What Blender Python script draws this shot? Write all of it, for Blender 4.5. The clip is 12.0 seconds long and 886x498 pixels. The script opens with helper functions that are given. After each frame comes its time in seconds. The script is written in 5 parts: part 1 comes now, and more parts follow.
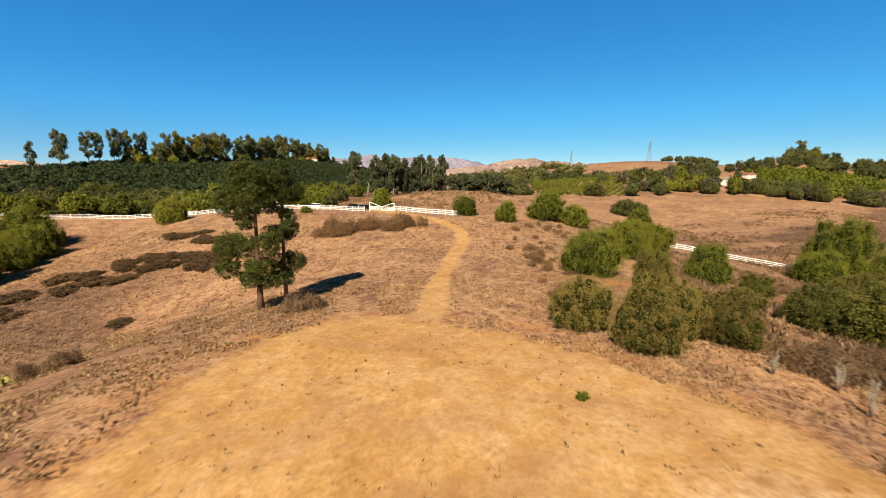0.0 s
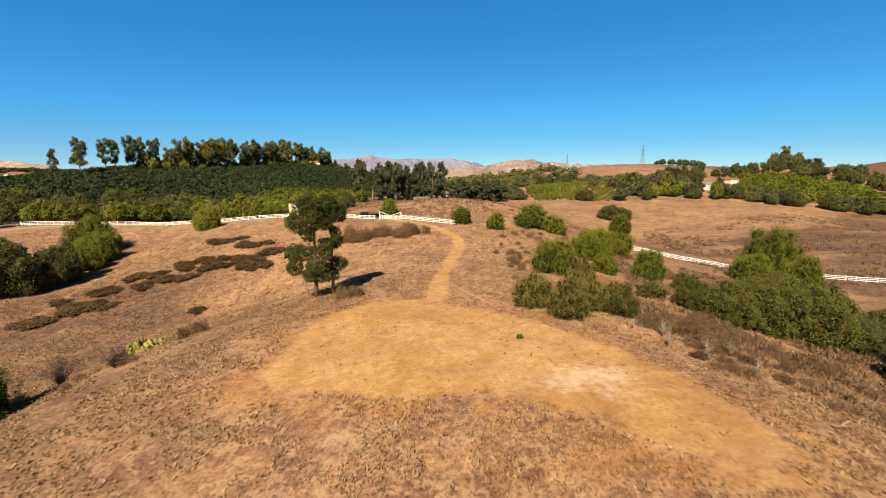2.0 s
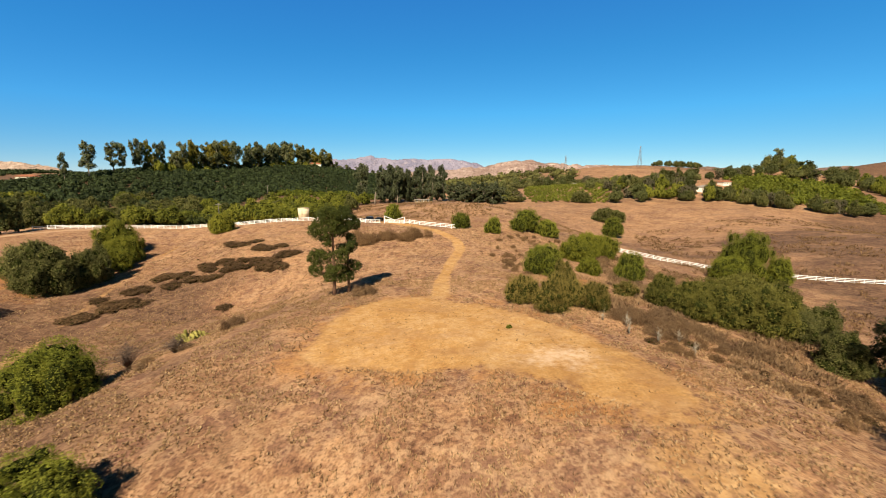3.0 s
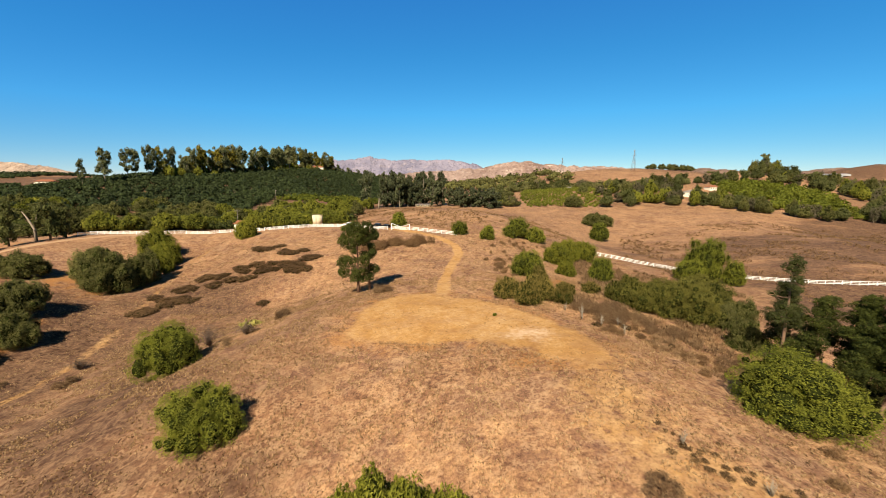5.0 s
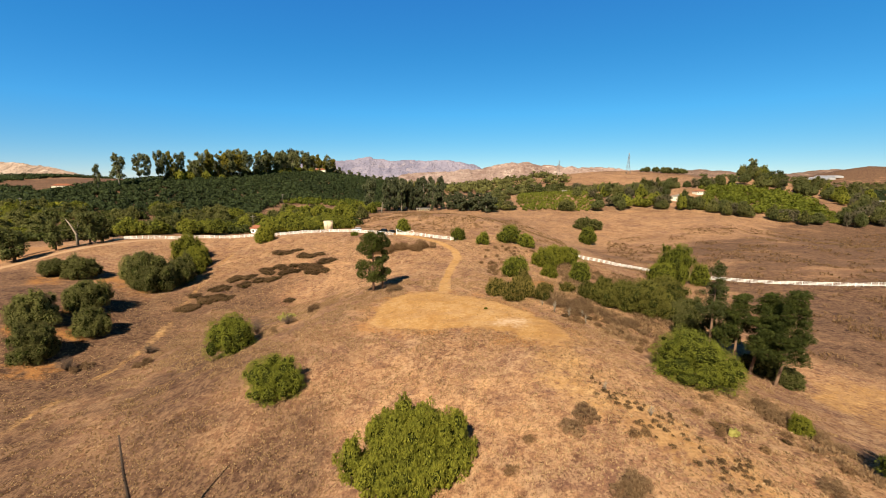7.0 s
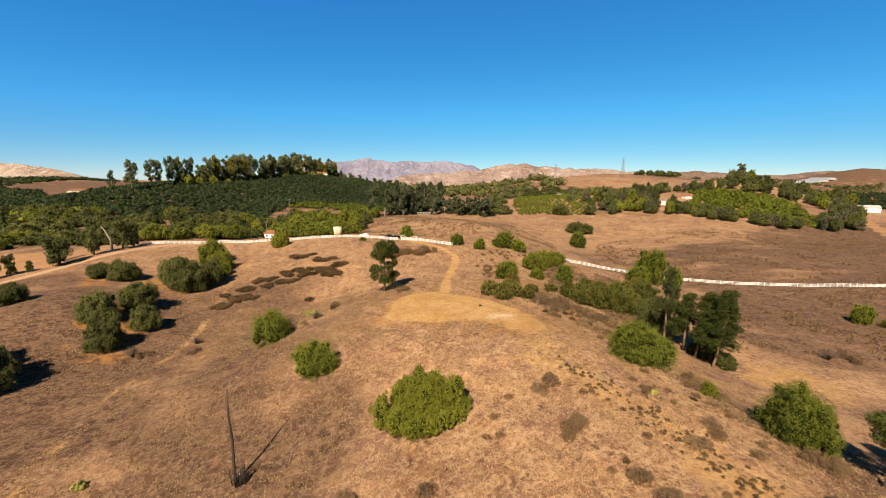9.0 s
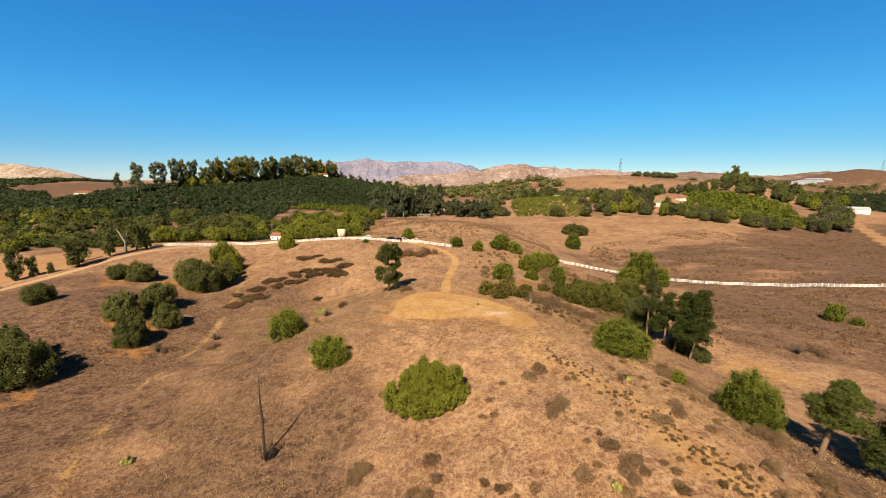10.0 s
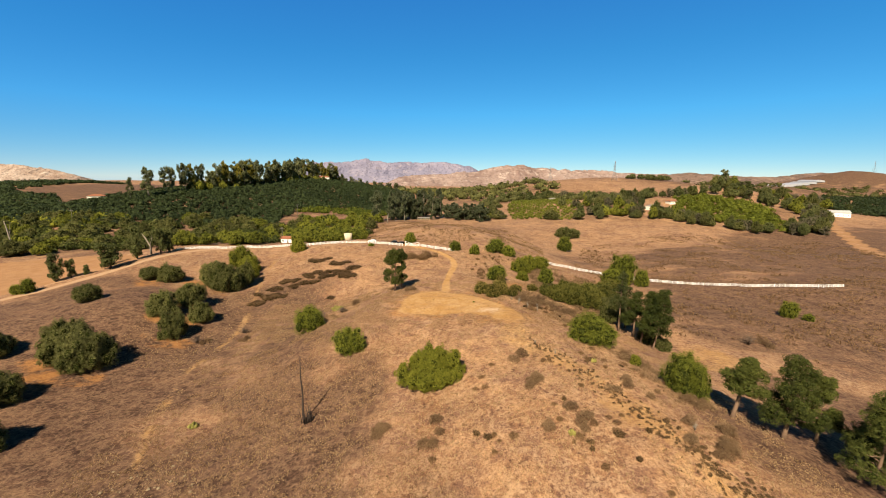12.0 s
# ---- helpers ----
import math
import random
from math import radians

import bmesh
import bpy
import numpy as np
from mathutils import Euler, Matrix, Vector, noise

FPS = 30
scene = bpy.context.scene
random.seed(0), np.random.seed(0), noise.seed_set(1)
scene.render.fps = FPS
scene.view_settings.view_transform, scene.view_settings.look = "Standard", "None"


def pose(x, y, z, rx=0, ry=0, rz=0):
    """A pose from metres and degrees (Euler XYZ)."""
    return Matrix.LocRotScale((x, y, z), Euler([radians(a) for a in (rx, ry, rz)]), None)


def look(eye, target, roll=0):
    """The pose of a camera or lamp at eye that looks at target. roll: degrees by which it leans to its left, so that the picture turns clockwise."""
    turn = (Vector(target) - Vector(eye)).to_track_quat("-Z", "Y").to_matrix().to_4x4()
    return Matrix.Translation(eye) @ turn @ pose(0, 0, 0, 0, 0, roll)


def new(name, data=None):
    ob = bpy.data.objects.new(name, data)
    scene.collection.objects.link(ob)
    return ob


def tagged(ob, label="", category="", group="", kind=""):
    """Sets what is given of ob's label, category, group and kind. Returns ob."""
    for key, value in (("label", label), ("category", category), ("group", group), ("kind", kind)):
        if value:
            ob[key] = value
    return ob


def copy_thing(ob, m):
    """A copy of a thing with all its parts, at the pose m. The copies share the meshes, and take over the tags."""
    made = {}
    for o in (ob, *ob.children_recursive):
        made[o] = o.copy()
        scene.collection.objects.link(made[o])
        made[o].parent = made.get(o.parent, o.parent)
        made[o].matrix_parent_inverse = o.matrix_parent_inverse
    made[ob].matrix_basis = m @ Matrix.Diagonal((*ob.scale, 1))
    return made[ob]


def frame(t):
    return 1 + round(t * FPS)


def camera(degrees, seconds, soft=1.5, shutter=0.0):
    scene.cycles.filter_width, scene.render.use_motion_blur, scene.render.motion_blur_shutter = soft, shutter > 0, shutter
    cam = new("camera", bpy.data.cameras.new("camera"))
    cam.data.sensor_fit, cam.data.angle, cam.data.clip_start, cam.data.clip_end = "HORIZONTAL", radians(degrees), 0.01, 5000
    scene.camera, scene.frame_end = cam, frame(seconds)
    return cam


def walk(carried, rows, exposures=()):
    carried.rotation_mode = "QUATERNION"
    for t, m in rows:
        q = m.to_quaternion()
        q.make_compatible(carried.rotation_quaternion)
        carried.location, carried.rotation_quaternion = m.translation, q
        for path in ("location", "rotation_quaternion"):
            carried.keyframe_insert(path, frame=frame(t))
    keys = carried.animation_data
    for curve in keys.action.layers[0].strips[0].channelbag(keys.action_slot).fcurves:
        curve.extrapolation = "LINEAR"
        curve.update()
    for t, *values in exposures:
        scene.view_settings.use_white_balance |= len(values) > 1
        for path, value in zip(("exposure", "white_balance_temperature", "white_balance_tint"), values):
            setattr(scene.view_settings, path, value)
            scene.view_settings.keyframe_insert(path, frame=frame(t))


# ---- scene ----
cam = camera(93.4, 12.0, soft=0.95, shutter=0.5)
METRES, EYE, TILT, LEAN, TURN = 121.0, 15.0, -9.9, 0.0, 0.0
ROWS = [
    (0.0, 0.0, 0.0, 0.0, 0.0, 0.0, -0.0),
    (0.5, -0.0002, -0.0452, 0.0004, -0.03, 0.01, -0.02),
    (1.0, -0.0004, -0.0893, 0.002, -0.07, 0.02, -0.02),
    (1.5, -0.0012, -0.1321, 0.0048, -0.11, 0.03, -0.01),
    (2.0, -0.0029, -0.1745, 0.0077, -0.15, 0.05, 0.01),
    (2.5, -0.0051, -0.2164, 0.0109, -0.18, 0.05, 0.01),
    (3.0, -0.0073, -0.2583, 0.0142, -0.22, 0.05, 0.02),
    (5.0, -0.0148, -0.4243, 0.0266, -0.4, 0.08, -0.01),
    (5.5, -0.0167, -0.4654, 0.0301, -0.44, 0.08, 0.01),
    (6.0, -0.0184, -0.5064, 0.0334, -0.49, 0.07, -0.02),
    (6.5, -0.02, -0.5472, 0.0367, -0.53, 0.08, -0.05),
    (7.0, -0.0219, -0.5881, 0.0403, -0.58, 0.07, -0.06),
    (9.0, -0.0309, -0.751, 0.0554, -0.76, 0.14, -0.05),
    (9.5, -0.0334, -0.7921, 0.0594, -0.83, 0.14, -0.04),
    (10.0, -0.0359, -0.833, 0.0632, -0.89, 0.13, -0.03),
    (10.5, -0.0383, -0.8737, 0.0669, -0.94, 0.13, -0.02),
    (11.0, -0.0404, -0.9143, 0.0705, -1.01, 0.13, -0.04),
    (11.5, -0.0425, -0.955, 0.0742, -1.07, 0.13, -0.05),
    (12.0, -0.0447, -0.9956, 0.0779, -1.12, 0.13, -0.06),
]
walk(cam, [(t, pose(0, 0, EYE, TILT, LEAN, TURN) @ pose(METRES * x, METRES * y, METRES * z, 90 + pitch, roll, yaw)) for t, x, y, z, yaw, pitch, roll in ROWS])

# ---- light ----
SUN_AZ, SUN_EL = 197.5, 44.0
world = bpy.data.worlds.new("sky")
scene.world = world
world.use_nodes = True
wt = world.node_tree
sky = wt.nodes.new("ShaderNodeTexSky")
sky.sky_type, sky.sun_disc = "NISHITA", False
sky.sun_elevation, sky.sun_rotation = radians(SUN_EL), radians(SUN_AZ)
sky.air_density, sky.dust_density, sky.ozone_density, sky.altitude = 0.6, 0.0, 4.5, 2500.0
wt.nodes["Background"].inputs["Strength"].default_value = 0.09
deep = wt.nodes.new("ShaderNodeHueSaturation")
deep.inputs["Hue"].default_value, deep.inputs["Saturation"].default_value = 0.494, 1.1
wt.links.new(sky.outputs["Color"], deep.inputs["Color"])
tint = wt.nodes.new("ShaderNodeMix")
tint.data_type, tint.blend_type = "RGBA", "MULTIPLY"
tint.inputs[0].default_value, tint.inputs[7].default_value = 1.0, (0.64, 0.745, 0.38, 1.0)
wt.links.new(deep.outputs["Color"], tint.inputs[6])
deepen = wt.nodes.new("ShaderNodeMix")
deepen.data_type, deepen.blend_type = "RGBA", "ADD"
deepen.inputs[0].default_value, deepen.inputs[7].default_value = 1.0, (0.0, 0.7, 3.1, 1.0)
wt.links.new(tint.outputs[2], deepen.inputs[6])
# a clear sky: the blue deepens towards the zenith
way = wt.nodes.new("ShaderNodeTexCoord")
up = wt.nodes.new("ShaderNodeSeparateXYZ")
wt.links.new(way.outputs["Generated"], up.inputs[0])
height = wt.nodes.new("ShaderNodeValToRGB")
stops = height.color_ramp.elements
for k in range(4):
    stops.new(0.5)
for stop, (at, colour) in zip(stops, ((0.0, (1.0, 0.66, 0.66)), (0.06, (0.88, 0.77, 0.78)), (0.14, (0.72, 0.93, 0.95)), (0.26, (0.62, 0.88, 0.88)), (0.37, (0.66, 0.82, 0.84)), (0.75, (0.14, 0.14, 0.14)))):
    stop.position, stop.color = at, (*colour, 1.0)
wt.links.new(up.outputs["Z"], height.inputs["Fac"])
zenith = wt.nodes.new("ShaderNodeMix")
zenith.data_type, zenith.blend_type = "RGBA", "MULTIPLY"
zenith.inputs[0].default_value = 1.0
wt.links.new(deepen.outputs[2], zenith.inputs[6])
wt.links.new(height.outputs["Color"], zenith.inputs[7])
# towards the sun the clear sky turns paler and warmer
side = wt.nodes.new("ShaderNodeMapRange")
side.interpolation_type = "SMOOTHSTEP"
for key, value in (("From Min", 0.2), ("From Max", -0.7), ("To Min", 0.0), ("To Max", 1.0)):
    side.inputs[key].default_value = value
wt.links.new(up.outputs["Y"], side.inputs["Value"])
warm = wt.nodes.new("ShaderNodeMix")
warm.data_type, warm.blend_type = "RGBA", "MULTIPLY"
warm.inputs[7].default_value = (2.0, 0.95, 0.5, 1.0)
wt.links.new(side.outputs["Result"], warm.inputs[0])
wt.links.new(zenith.outputs[2], warm.inputs[6])
wt.links.new(warm.outputs[2], wt.nodes["Background"].inputs["Color"])
sun = new("sun", bpy.data.lights.new("sun", "SUN"))
sun.data.energy, sun.data.angle, sun.data.color = 5.3, radians(0.53), (1.0, 0.872, 0.67)
sun_from = Vector((math.sin(radians(SUN_AZ)) * math.cos(radians(SUN_EL)), math.cos(radians(SUN_AZ)) * math.cos(radians(SUN_EL)), math.sin(radians(SUN_EL))))
sun.matrix_world = look(sun_from * 200, (0, 0, 0))
scene.view_settings.exposure = 1.0


# ---- materials ----
TONE = 0.57  # overall paleness of the dry land


def toned(c):
    return tuple(v * TONE for v in c)


def material(name, rough=0.8):
    m = bpy.data.materials.new(name)
    m.use_nodes = True
    b = m.node_tree.nodes["Principled BSDF"]
    b.inputs["Roughness"].default_value = rough
    b.inputs["Specular IOR Level"].default_value = 0.25
    return m, m.node_tree, b


def put(nt, kind, **props):
    n = nt.nodes.new(kind)
    for k, v in props.items():
        n.inputs[k.replace("_", " ")].default_value = v
    return n


def noise_at(nt, coords, scale, detail=4.0, rough=0.55):
    n = put(nt, "ShaderNodeTexNoise", Scale=scale, Detail=detail, Roughness=rough)
    nt.links.new(coords, n.inputs["Vector"])
    return n.outputs["Fac"]


def ramp(nt, fac, stops):
    r = nt.nodes.new("ShaderNodeValToRGB")
    el = r.color_ramp.elements
    while len(el) < len(stops):
        el.new(0.5)
    for e, (p, c) in zip(el, stops):
        e.position, e.color = p, (*c, 1)
    nt.links.new(fac, r.inputs["Fac"])
    return r.outputs["Color"]


def maths(nt, op, a, b):
    n = nt.nodes.new("ShaderNodeMath")
    n.operation = op
    for i, v in enumerate((a, b)):
        if isinstance(v, (int, float)):
            n.inputs[i].default_value = v
        else:
            nt.links.new(v, n.inputs[i])
    return n.outputs[0]


def blend(nt, fac, a, b, mode="MIX"):
    n = nt.nodes.new("ShaderNodeMix")
    n.data_type, n.blend_type = "RGBA", mode
    for i, v in ((0, fac), (6, a), (7, b)):
        if isinstance(v, (int, float)):
            n.inputs[i].default_value = v
        elif isinstance(v, tuple):
            n.inputs[i].default_value = (*v, 1)
        else:
            nt.links.new(v, n.inputs[i])
    return n.outputs[2]


def soft_step(nt, v, lo, hi):
    n = nt.nodes.new("ShaderNodeMapRange")
    n.interpolation_type = "SMOOTHSTEP"
    n.inputs["From Min"].default_value, n.inputs["From Max"].default_value = lo, hi
    nt.links.new(v, n.inputs["Value"])
    return n.outputs["Result"]


def relief(nt, bsdf, height, strength, distance):
    n = put(nt, "ShaderNodeBump", Strength=strength, Distance=distance)
    nt.links.new(height, n.inputs["Height"])
    nt.links.new(n.outputs["Normal"], bsdf.inputs["Normal"])


def ground_material():
    m, nt, b = material("dry_ground", 0.95)
    b.inputs["Specular IOR Level"].default_value = 0.1
    pos = nt.nodes.new("ShaderNodeNewGeometry").outputs["Position"]
    big, mid = noise_at(nt, pos, 0.035, 5, 0.6), noise_at(nt, pos, 0.25, 5, 0.6)
    fine, grain = noise_at(nt, pos, 1.1, 6, 0.7), noise_at(nt, pos, 3.2, 5, 0.75)
    att = nt.nodes.new("ShaderNodeAttribute")
    att.attribute_name = "cover"
    sep = nt.nodes.new("ShaderNodeSeparateColor")
    nt.links.new(att.outputs["Color"], sep.inputs["Color"])
    dirt, soil, brush = sep.outputs[0], sep.outputs[1], sep.outputs[2]
    field = att.outputs["Alpha"]
    mixed = maths(nt, "ADD", maths(nt, "MULTIPLY", mid, 0.4), maths(nt, "MULTIPLY", fine, 0.6))
    grass = ramp(nt, mixed, [(0.38, (0.185, 0.1, 0.054)), (0.46, (0.375, 0.218, 0.115)), (0.54, (0.51, 0.312, 0.152)), (0.62, (0.69, 0.45, 0.22))])
    tone = ramp(nt, big, [(0.34, (0.62, 0.54, 0.52)), (0.5, (0.95, 0.9, 0.88)), (0.64, (1.1, 1.06, 1.0))])
    grass = blend(nt, 0.9, grass, tone, "MULTIPLY")
    grit = ramp(nt, grain, [(0.36, (0.5, 0.45, 0.42)), (0.49, (0.97, 0.95, 0.94)), (0.62, (1.32, 1.3, 1.26))])
    grass = blend(nt, 0.85, grass, grit, "MULTIPLY")
    # patches of dead purplish weeds, pale trodden trails and sparse clods
    patch = soft_step(nt, noise_at(nt, pos, 0.085, 9, 0.72), 0.49, 0.6)
    grass = blend(nt, maths(nt, "MULTIPLY", patch, 0.62), grass, blend(nt, 0.8, (0.235, 0.128, 0.082), grit, "MULTIPLY"))
    across = nt.nodes.new("ShaderNodeMapping")
    across.inputs["Scale"].default_value = (0.07, 0.035, 0.05)
    across.inputs["Rotation"].default_value = (0.0, 0.0, 0.4)
    nt.links.new(pos, across.inputs["Vector"])
    ridge = maths(nt, "ABSOLUTE", maths(nt, "SUBTRACT", noise_at(nt, across.outputs["Vector"], 1.0, 5, 0.55), 0.5), 0.0)
    trail = maths(nt, "MULTIPLY", maths(nt, "SUBTRACT", 1.0, soft_step(nt, ridge, 0.004, 0.022)), soft_step(nt, fine, 0.42, 0.58))
    grass = blend(nt, maths(nt, "MULTIPLY", trail, 0.55), grass, (0.68, 0.46, 0.24))
    vein = maths(nt, "ABSOLUTE", maths(nt, "SUBTRACT", noise_at(nt, pos, 0.42, 6, 0.62), 0.5), 0.0)
    vein = maths(nt, "MULTIPLY", maths(nt, "SUBTRACT", 1.0, soft_step(nt, vein, 0.01, 0.06)), soft_step(nt, grain, 0.36, 0.52))
    grass = blend(nt, maths(nt, "MULTIPLY", vein, 0.42), grass, (0.74, 0.49, 0.25))
    clod = soft_step(nt, noise_at(nt, pos, 2.2, 3, 0.6), 0.63, 0.69)
    grass = blend(nt, maths(nt, "MULTIPLY", clod, 0.6), grass, (0.15, 0.085, 0.05))
    wob = maths(nt, "MULTIPLY", maths(nt, "SUBTRACT", mixed, 0.5), 1.6)

    def edge(mask, lo, hi):
        return soft_step(nt, maths(nt, "ADD", mask, wob), lo, hi)

    long_way = nt.nodes.new("ShaderNodeMapping")
    long_way.inputs["Scale"].default_value = (0.026, 0.045, 0.045)
    nt.links.new(pos, long_way.inputs["Vector"])
    streak = noise_at(nt, long_way.outputs["Vector"], 1.0, 6, 0.65)
    brush = maths(nt, "MULTIPLY", brush, maths(nt, "ADD", 0.5, maths(nt, "MULTIPLY", soft_step(nt, streak, 0.32, 0.68), 0.8)))
    low = ramp(nt, mixed, [(0.4, (0.05, 0.028, 0.018)), (0.5, (0.13, 0.075, 0.045)), (0.6, (0.235, 0.138, 0.077))])
    low = blend(nt, 0.7, low, grit, "MULTIPLY")
    low = blend(nt, maths(nt, "MULTIPLY", vein, 0.32), low, (0.46, 0.29, 0.15))
    col = blend(nt, maths(nt, "MULTIPLY", edge(brush, 0.3, 0.75), 0.88), grass, low)
    earth = ramp(nt, mixed, [(0.34, (0.3, 0.125, 0.034)), (0.64, (0.56, 0.28, 0.085))])
    earth = blend(nt, 0.6, earth, grit, "MULTIPLY")
    col = blend(nt, maths(nt, "MULTIPLY", edge(soil, 0.4, 1.0), maths(nt, "MULTIPLY", soft_step(nt, mid, 0.34, 0.6), 0.85)), col, earth)
    sand = ramp(nt, maths(nt, "ADD", maths(nt, "MULTIPLY", mixed, 0.6), maths(nt, "MULTIPLY", big, 0.4)), [(0.36, (0.42, 0.2, 0.05)), (0.48, (0.59, 0.325, 0.093)), (0.6, (0.72, 0.445, 0.165))])
    sand = blend(nt, 0.42, sand, grit, "MULTIPLY")
    rich = soft_step(nt, maths(nt, "SUBTRACT", noise_at(nt, pos, 0.42, 6, 0.65), maths(nt, "MULTIPLY", dirt, 0.12)), 0.38, 0.5)
    sand = blend(nt, maths(nt, "MULTIPLY", rich, 0.45), sand, (0.47, 0.225, 0.05))
    scuff = soft_step(nt, noise_at(nt, pos, 1.7, 4, 0.6), 0.6, 0.68)
    sand = blend(nt, maths(nt, "MULTIPLY", scuff, 0.4), sand, (0.38, 0.22, 0.085))
    worn_in = soft_step(nt, maths(nt, "SUBTRACT", noise_at(nt, long_way.outputs["Vector"], 7.0, 7, 0.66), maths(nt, "MULTIPLY", dirt, 0.1)), 0.38, 0.5)
    sand = blend(nt, maths(nt, "MULTIPLY", worn_in, 0.34), sand, (0.4, 0.215, 0.085))
    sand = blend(nt, soft_step(nt, maths(nt, "ADD", dirt, wob), 1.1, 1.7), sand, (0.86, 0.6, 0.31))
    sand = blend(nt, 1.0, sand, (1.06, 1.13, 1.32), "MULTIPLY")
    col = blend(nt, edge(dirt, 0.3, 0.75), col, sand)
    plough = ramp(nt, mid, [(0.3, (0.43, 0.23, 0.095)), (0.7, (0.53, 0.305, 0.135))])
    col = blend(nt, soft_step(nt, field, 0.3, 0.5), col, plough)
    worn = ramp(nt, fine, [(0.3, (0.52, 0.33, 0.17)), (0.7, (0.68, 0.46, 0.26))])
    col = blend(nt, soft_step(nt, field, 0.72, 0.9), col, worn)
    col = blend(nt, 1.0, col, (TONE * 0.95, TONE * 0.905, TONE * 0.99), "MULTIPLY")
    nt.links.new(col, b.inputs["Base Color"])
    lumps = maths(nt, "ADD", fine, maths(nt, "MULTIPLY", grain, 0.3))
    relief(nt, b, maths(nt, "MULTIPLY", lumps, maths(nt, "SUBTRACT", 1.0, maths(nt, "MULTIPLY", dirt, 0.75))), 0.55, 0.26)
    return m


def leaf_material(name, dark, light, glow=0.35):
    dark, light = toned(dark), toned(light)
    m, nt, b = material(name, 0.7)
    b.inputs["Specular IOR Level"].default_value = 0.12
    geo = nt.nodes.new("ShaderNodeNewGeometry")
    info = nt.nodes.new("ShaderNodeObjectInfo")
    patch = noise_at(nt, geo.outputs["Position"], 0.5, 3)
    v = maths(nt, "ADD", maths(nt, "MULTIPLY", geo.outputs["Random Per Island"], 0.55), maths(nt, "MULTIPLY", patch, 0.6))
    v = maths(nt, "ADD", v, maths(nt, "MULTIPLY", maths(nt, "SUBTRACT", info.outputs["Random"], 0.5), 0.35))
    wide = maths(nt, "ADD", maths(nt, "MULTIPLY", noise_at(nt, geo.outputs["Position"], 0.1, 2), 0.45), maths(nt, "MULTIPLY", noise_at(nt, geo.outputs["Position"], 0.009, 3), 0.8))
    v = maths(nt, "ADD", v, maths(nt, "SUBTRACT", wide, 0.62))
    col = ramp(nt, v, [(0.2, dark), (0.62, tuple((p + q) / 2 for p, q in zip(dark, light))), (0.95, light)])
    nt.links.new(col, b.inputs["Base Color"])
    back = nt.nodes.new("ShaderNodeBsdfTranslucent")
    nt.links.new(col, back.inputs["Color"])
    mix = nt.nodes.new("ShaderNodeMixShader")
    mix.inputs[0].default_value = glow
    out = nt.nodes["Material Output"]
    nt.links.new(b.outputs[0], mix.inputs[1])
    nt.links.new(back.outputs[0], mix.inputs[2])
    nt.links.new(mix.outputs[0], out.inputs["Surface"])
    return m


def plain_material(name, colour, rough=0.7, vary=0.25, scale=1.5, metal=0.0, bump=0.0):
    colour = toned(colour) if max(colour) < 0.6 else colour
    m, nt, b = material(name, rough)
    b.inputs["Metallic"].default_value = metal
    pos = nt.nodes.new("ShaderNodeTexCoord").outputs["Object"]
    n1, n2 = noise_at(nt, pos, scale, 5), noise_at(nt, pos, scale * 9, 3)
    f = maths(nt, "ADD", maths(nt, "MULTIPLY", n1, 0.6), maths(nt, "MULTIPLY", n2, 0.4))
    col = ramp(nt, f, [(0.3, tuple(c * (1 - vary) for c in colour)), (0.7, tuple(min(1, c * (1 + vary * 0.6)) for c in colour))])
    nt.links.new(col, b.inputs["Base Color"])
    if bump:
        relief(nt, b, n2, 0.6, bump)
    return m


def rock_material(name, dark, light, pale, scale):
    dark, light, pale = toned(dark), toned(light), toned(pale)
    m, nt, b = material(name, 0.95)
    b.inputs["Specular IOR Level"].default_value = 0.05
    pos = nt.nodes.new("ShaderNodeNewGeometry").outputs["Position"]
    n1, n2 = noise_at(nt, pos, scale, 6, 0.6), noise_at(nt, pos, scale * 4, 6, 0.65)
    col = ramp(nt, n1, [(0.35, dark), (0.62, light)])
    col = blend(nt, maths(nt, "MULTIPLY", soft_step(nt, n2, 0.52, 0.72), 0.75), col, pale)
    spots = noise_at(nt, pos, scale * 14, 3)
    col = blend(nt, maths(nt, "MULTIPLY", soft_step(nt, spots, 0.54, 0.64), 0.65), col, tuple(c * 0.45 for c in dark))
    nt.links.new(col, b.inputs["Base Color"])
    relief(nt, b, n2, 1.0, 12.0)
    return m


GROUND = ground_material()
PEPPER = leaf_material("pepper_leaves", (0.15, 0.16, 0.018), (0.48, 0.46, 0.055))
SUMAC = leaf_material("sumac_leaves", (0.12, 0.138, 0.018), (0.44, 0.445, 0.055))
OAK = leaf_material("oak_leaves", (0.085, 0.085, 0.026), (0.3, 0.285, 0.085), 0.3)
OLIVE = leaf_material("olive_leaves", (0.165, 0.128, 0.03), (0.48, 0.365, 0.095))
GUM = leaf_material("gum_leaves", (0.085, 0.1, 0.038), (0.42, 0.42, 0.19), 0.3)
GUM_YELLOW = leaf_material("yellow_gum_leaves", (0.13, 0.12, 0.015), (0.46, 0.38, 0.06), 0.3)
NEEDLES = leaf_material("pine_needles", (0.038, 0.052, 0.011), (0.16, 0.175, 0.03), 0.2)
SPUR_NEEDLES = leaf_material("light_pine_needles", (0.045, 0.058, 0.013), (0.195, 0.21, 0.042), 0.25)
AVOCADO = leaf_material("avocado_leaves", (0.02, 0.03, 0.011), (0.08, 0.108, 0.034), 0.2)
CITRUS = leaf_material("citrus_leaves", (0.08, 0.1, 0.014), (0.3, 0.315, 0.042))
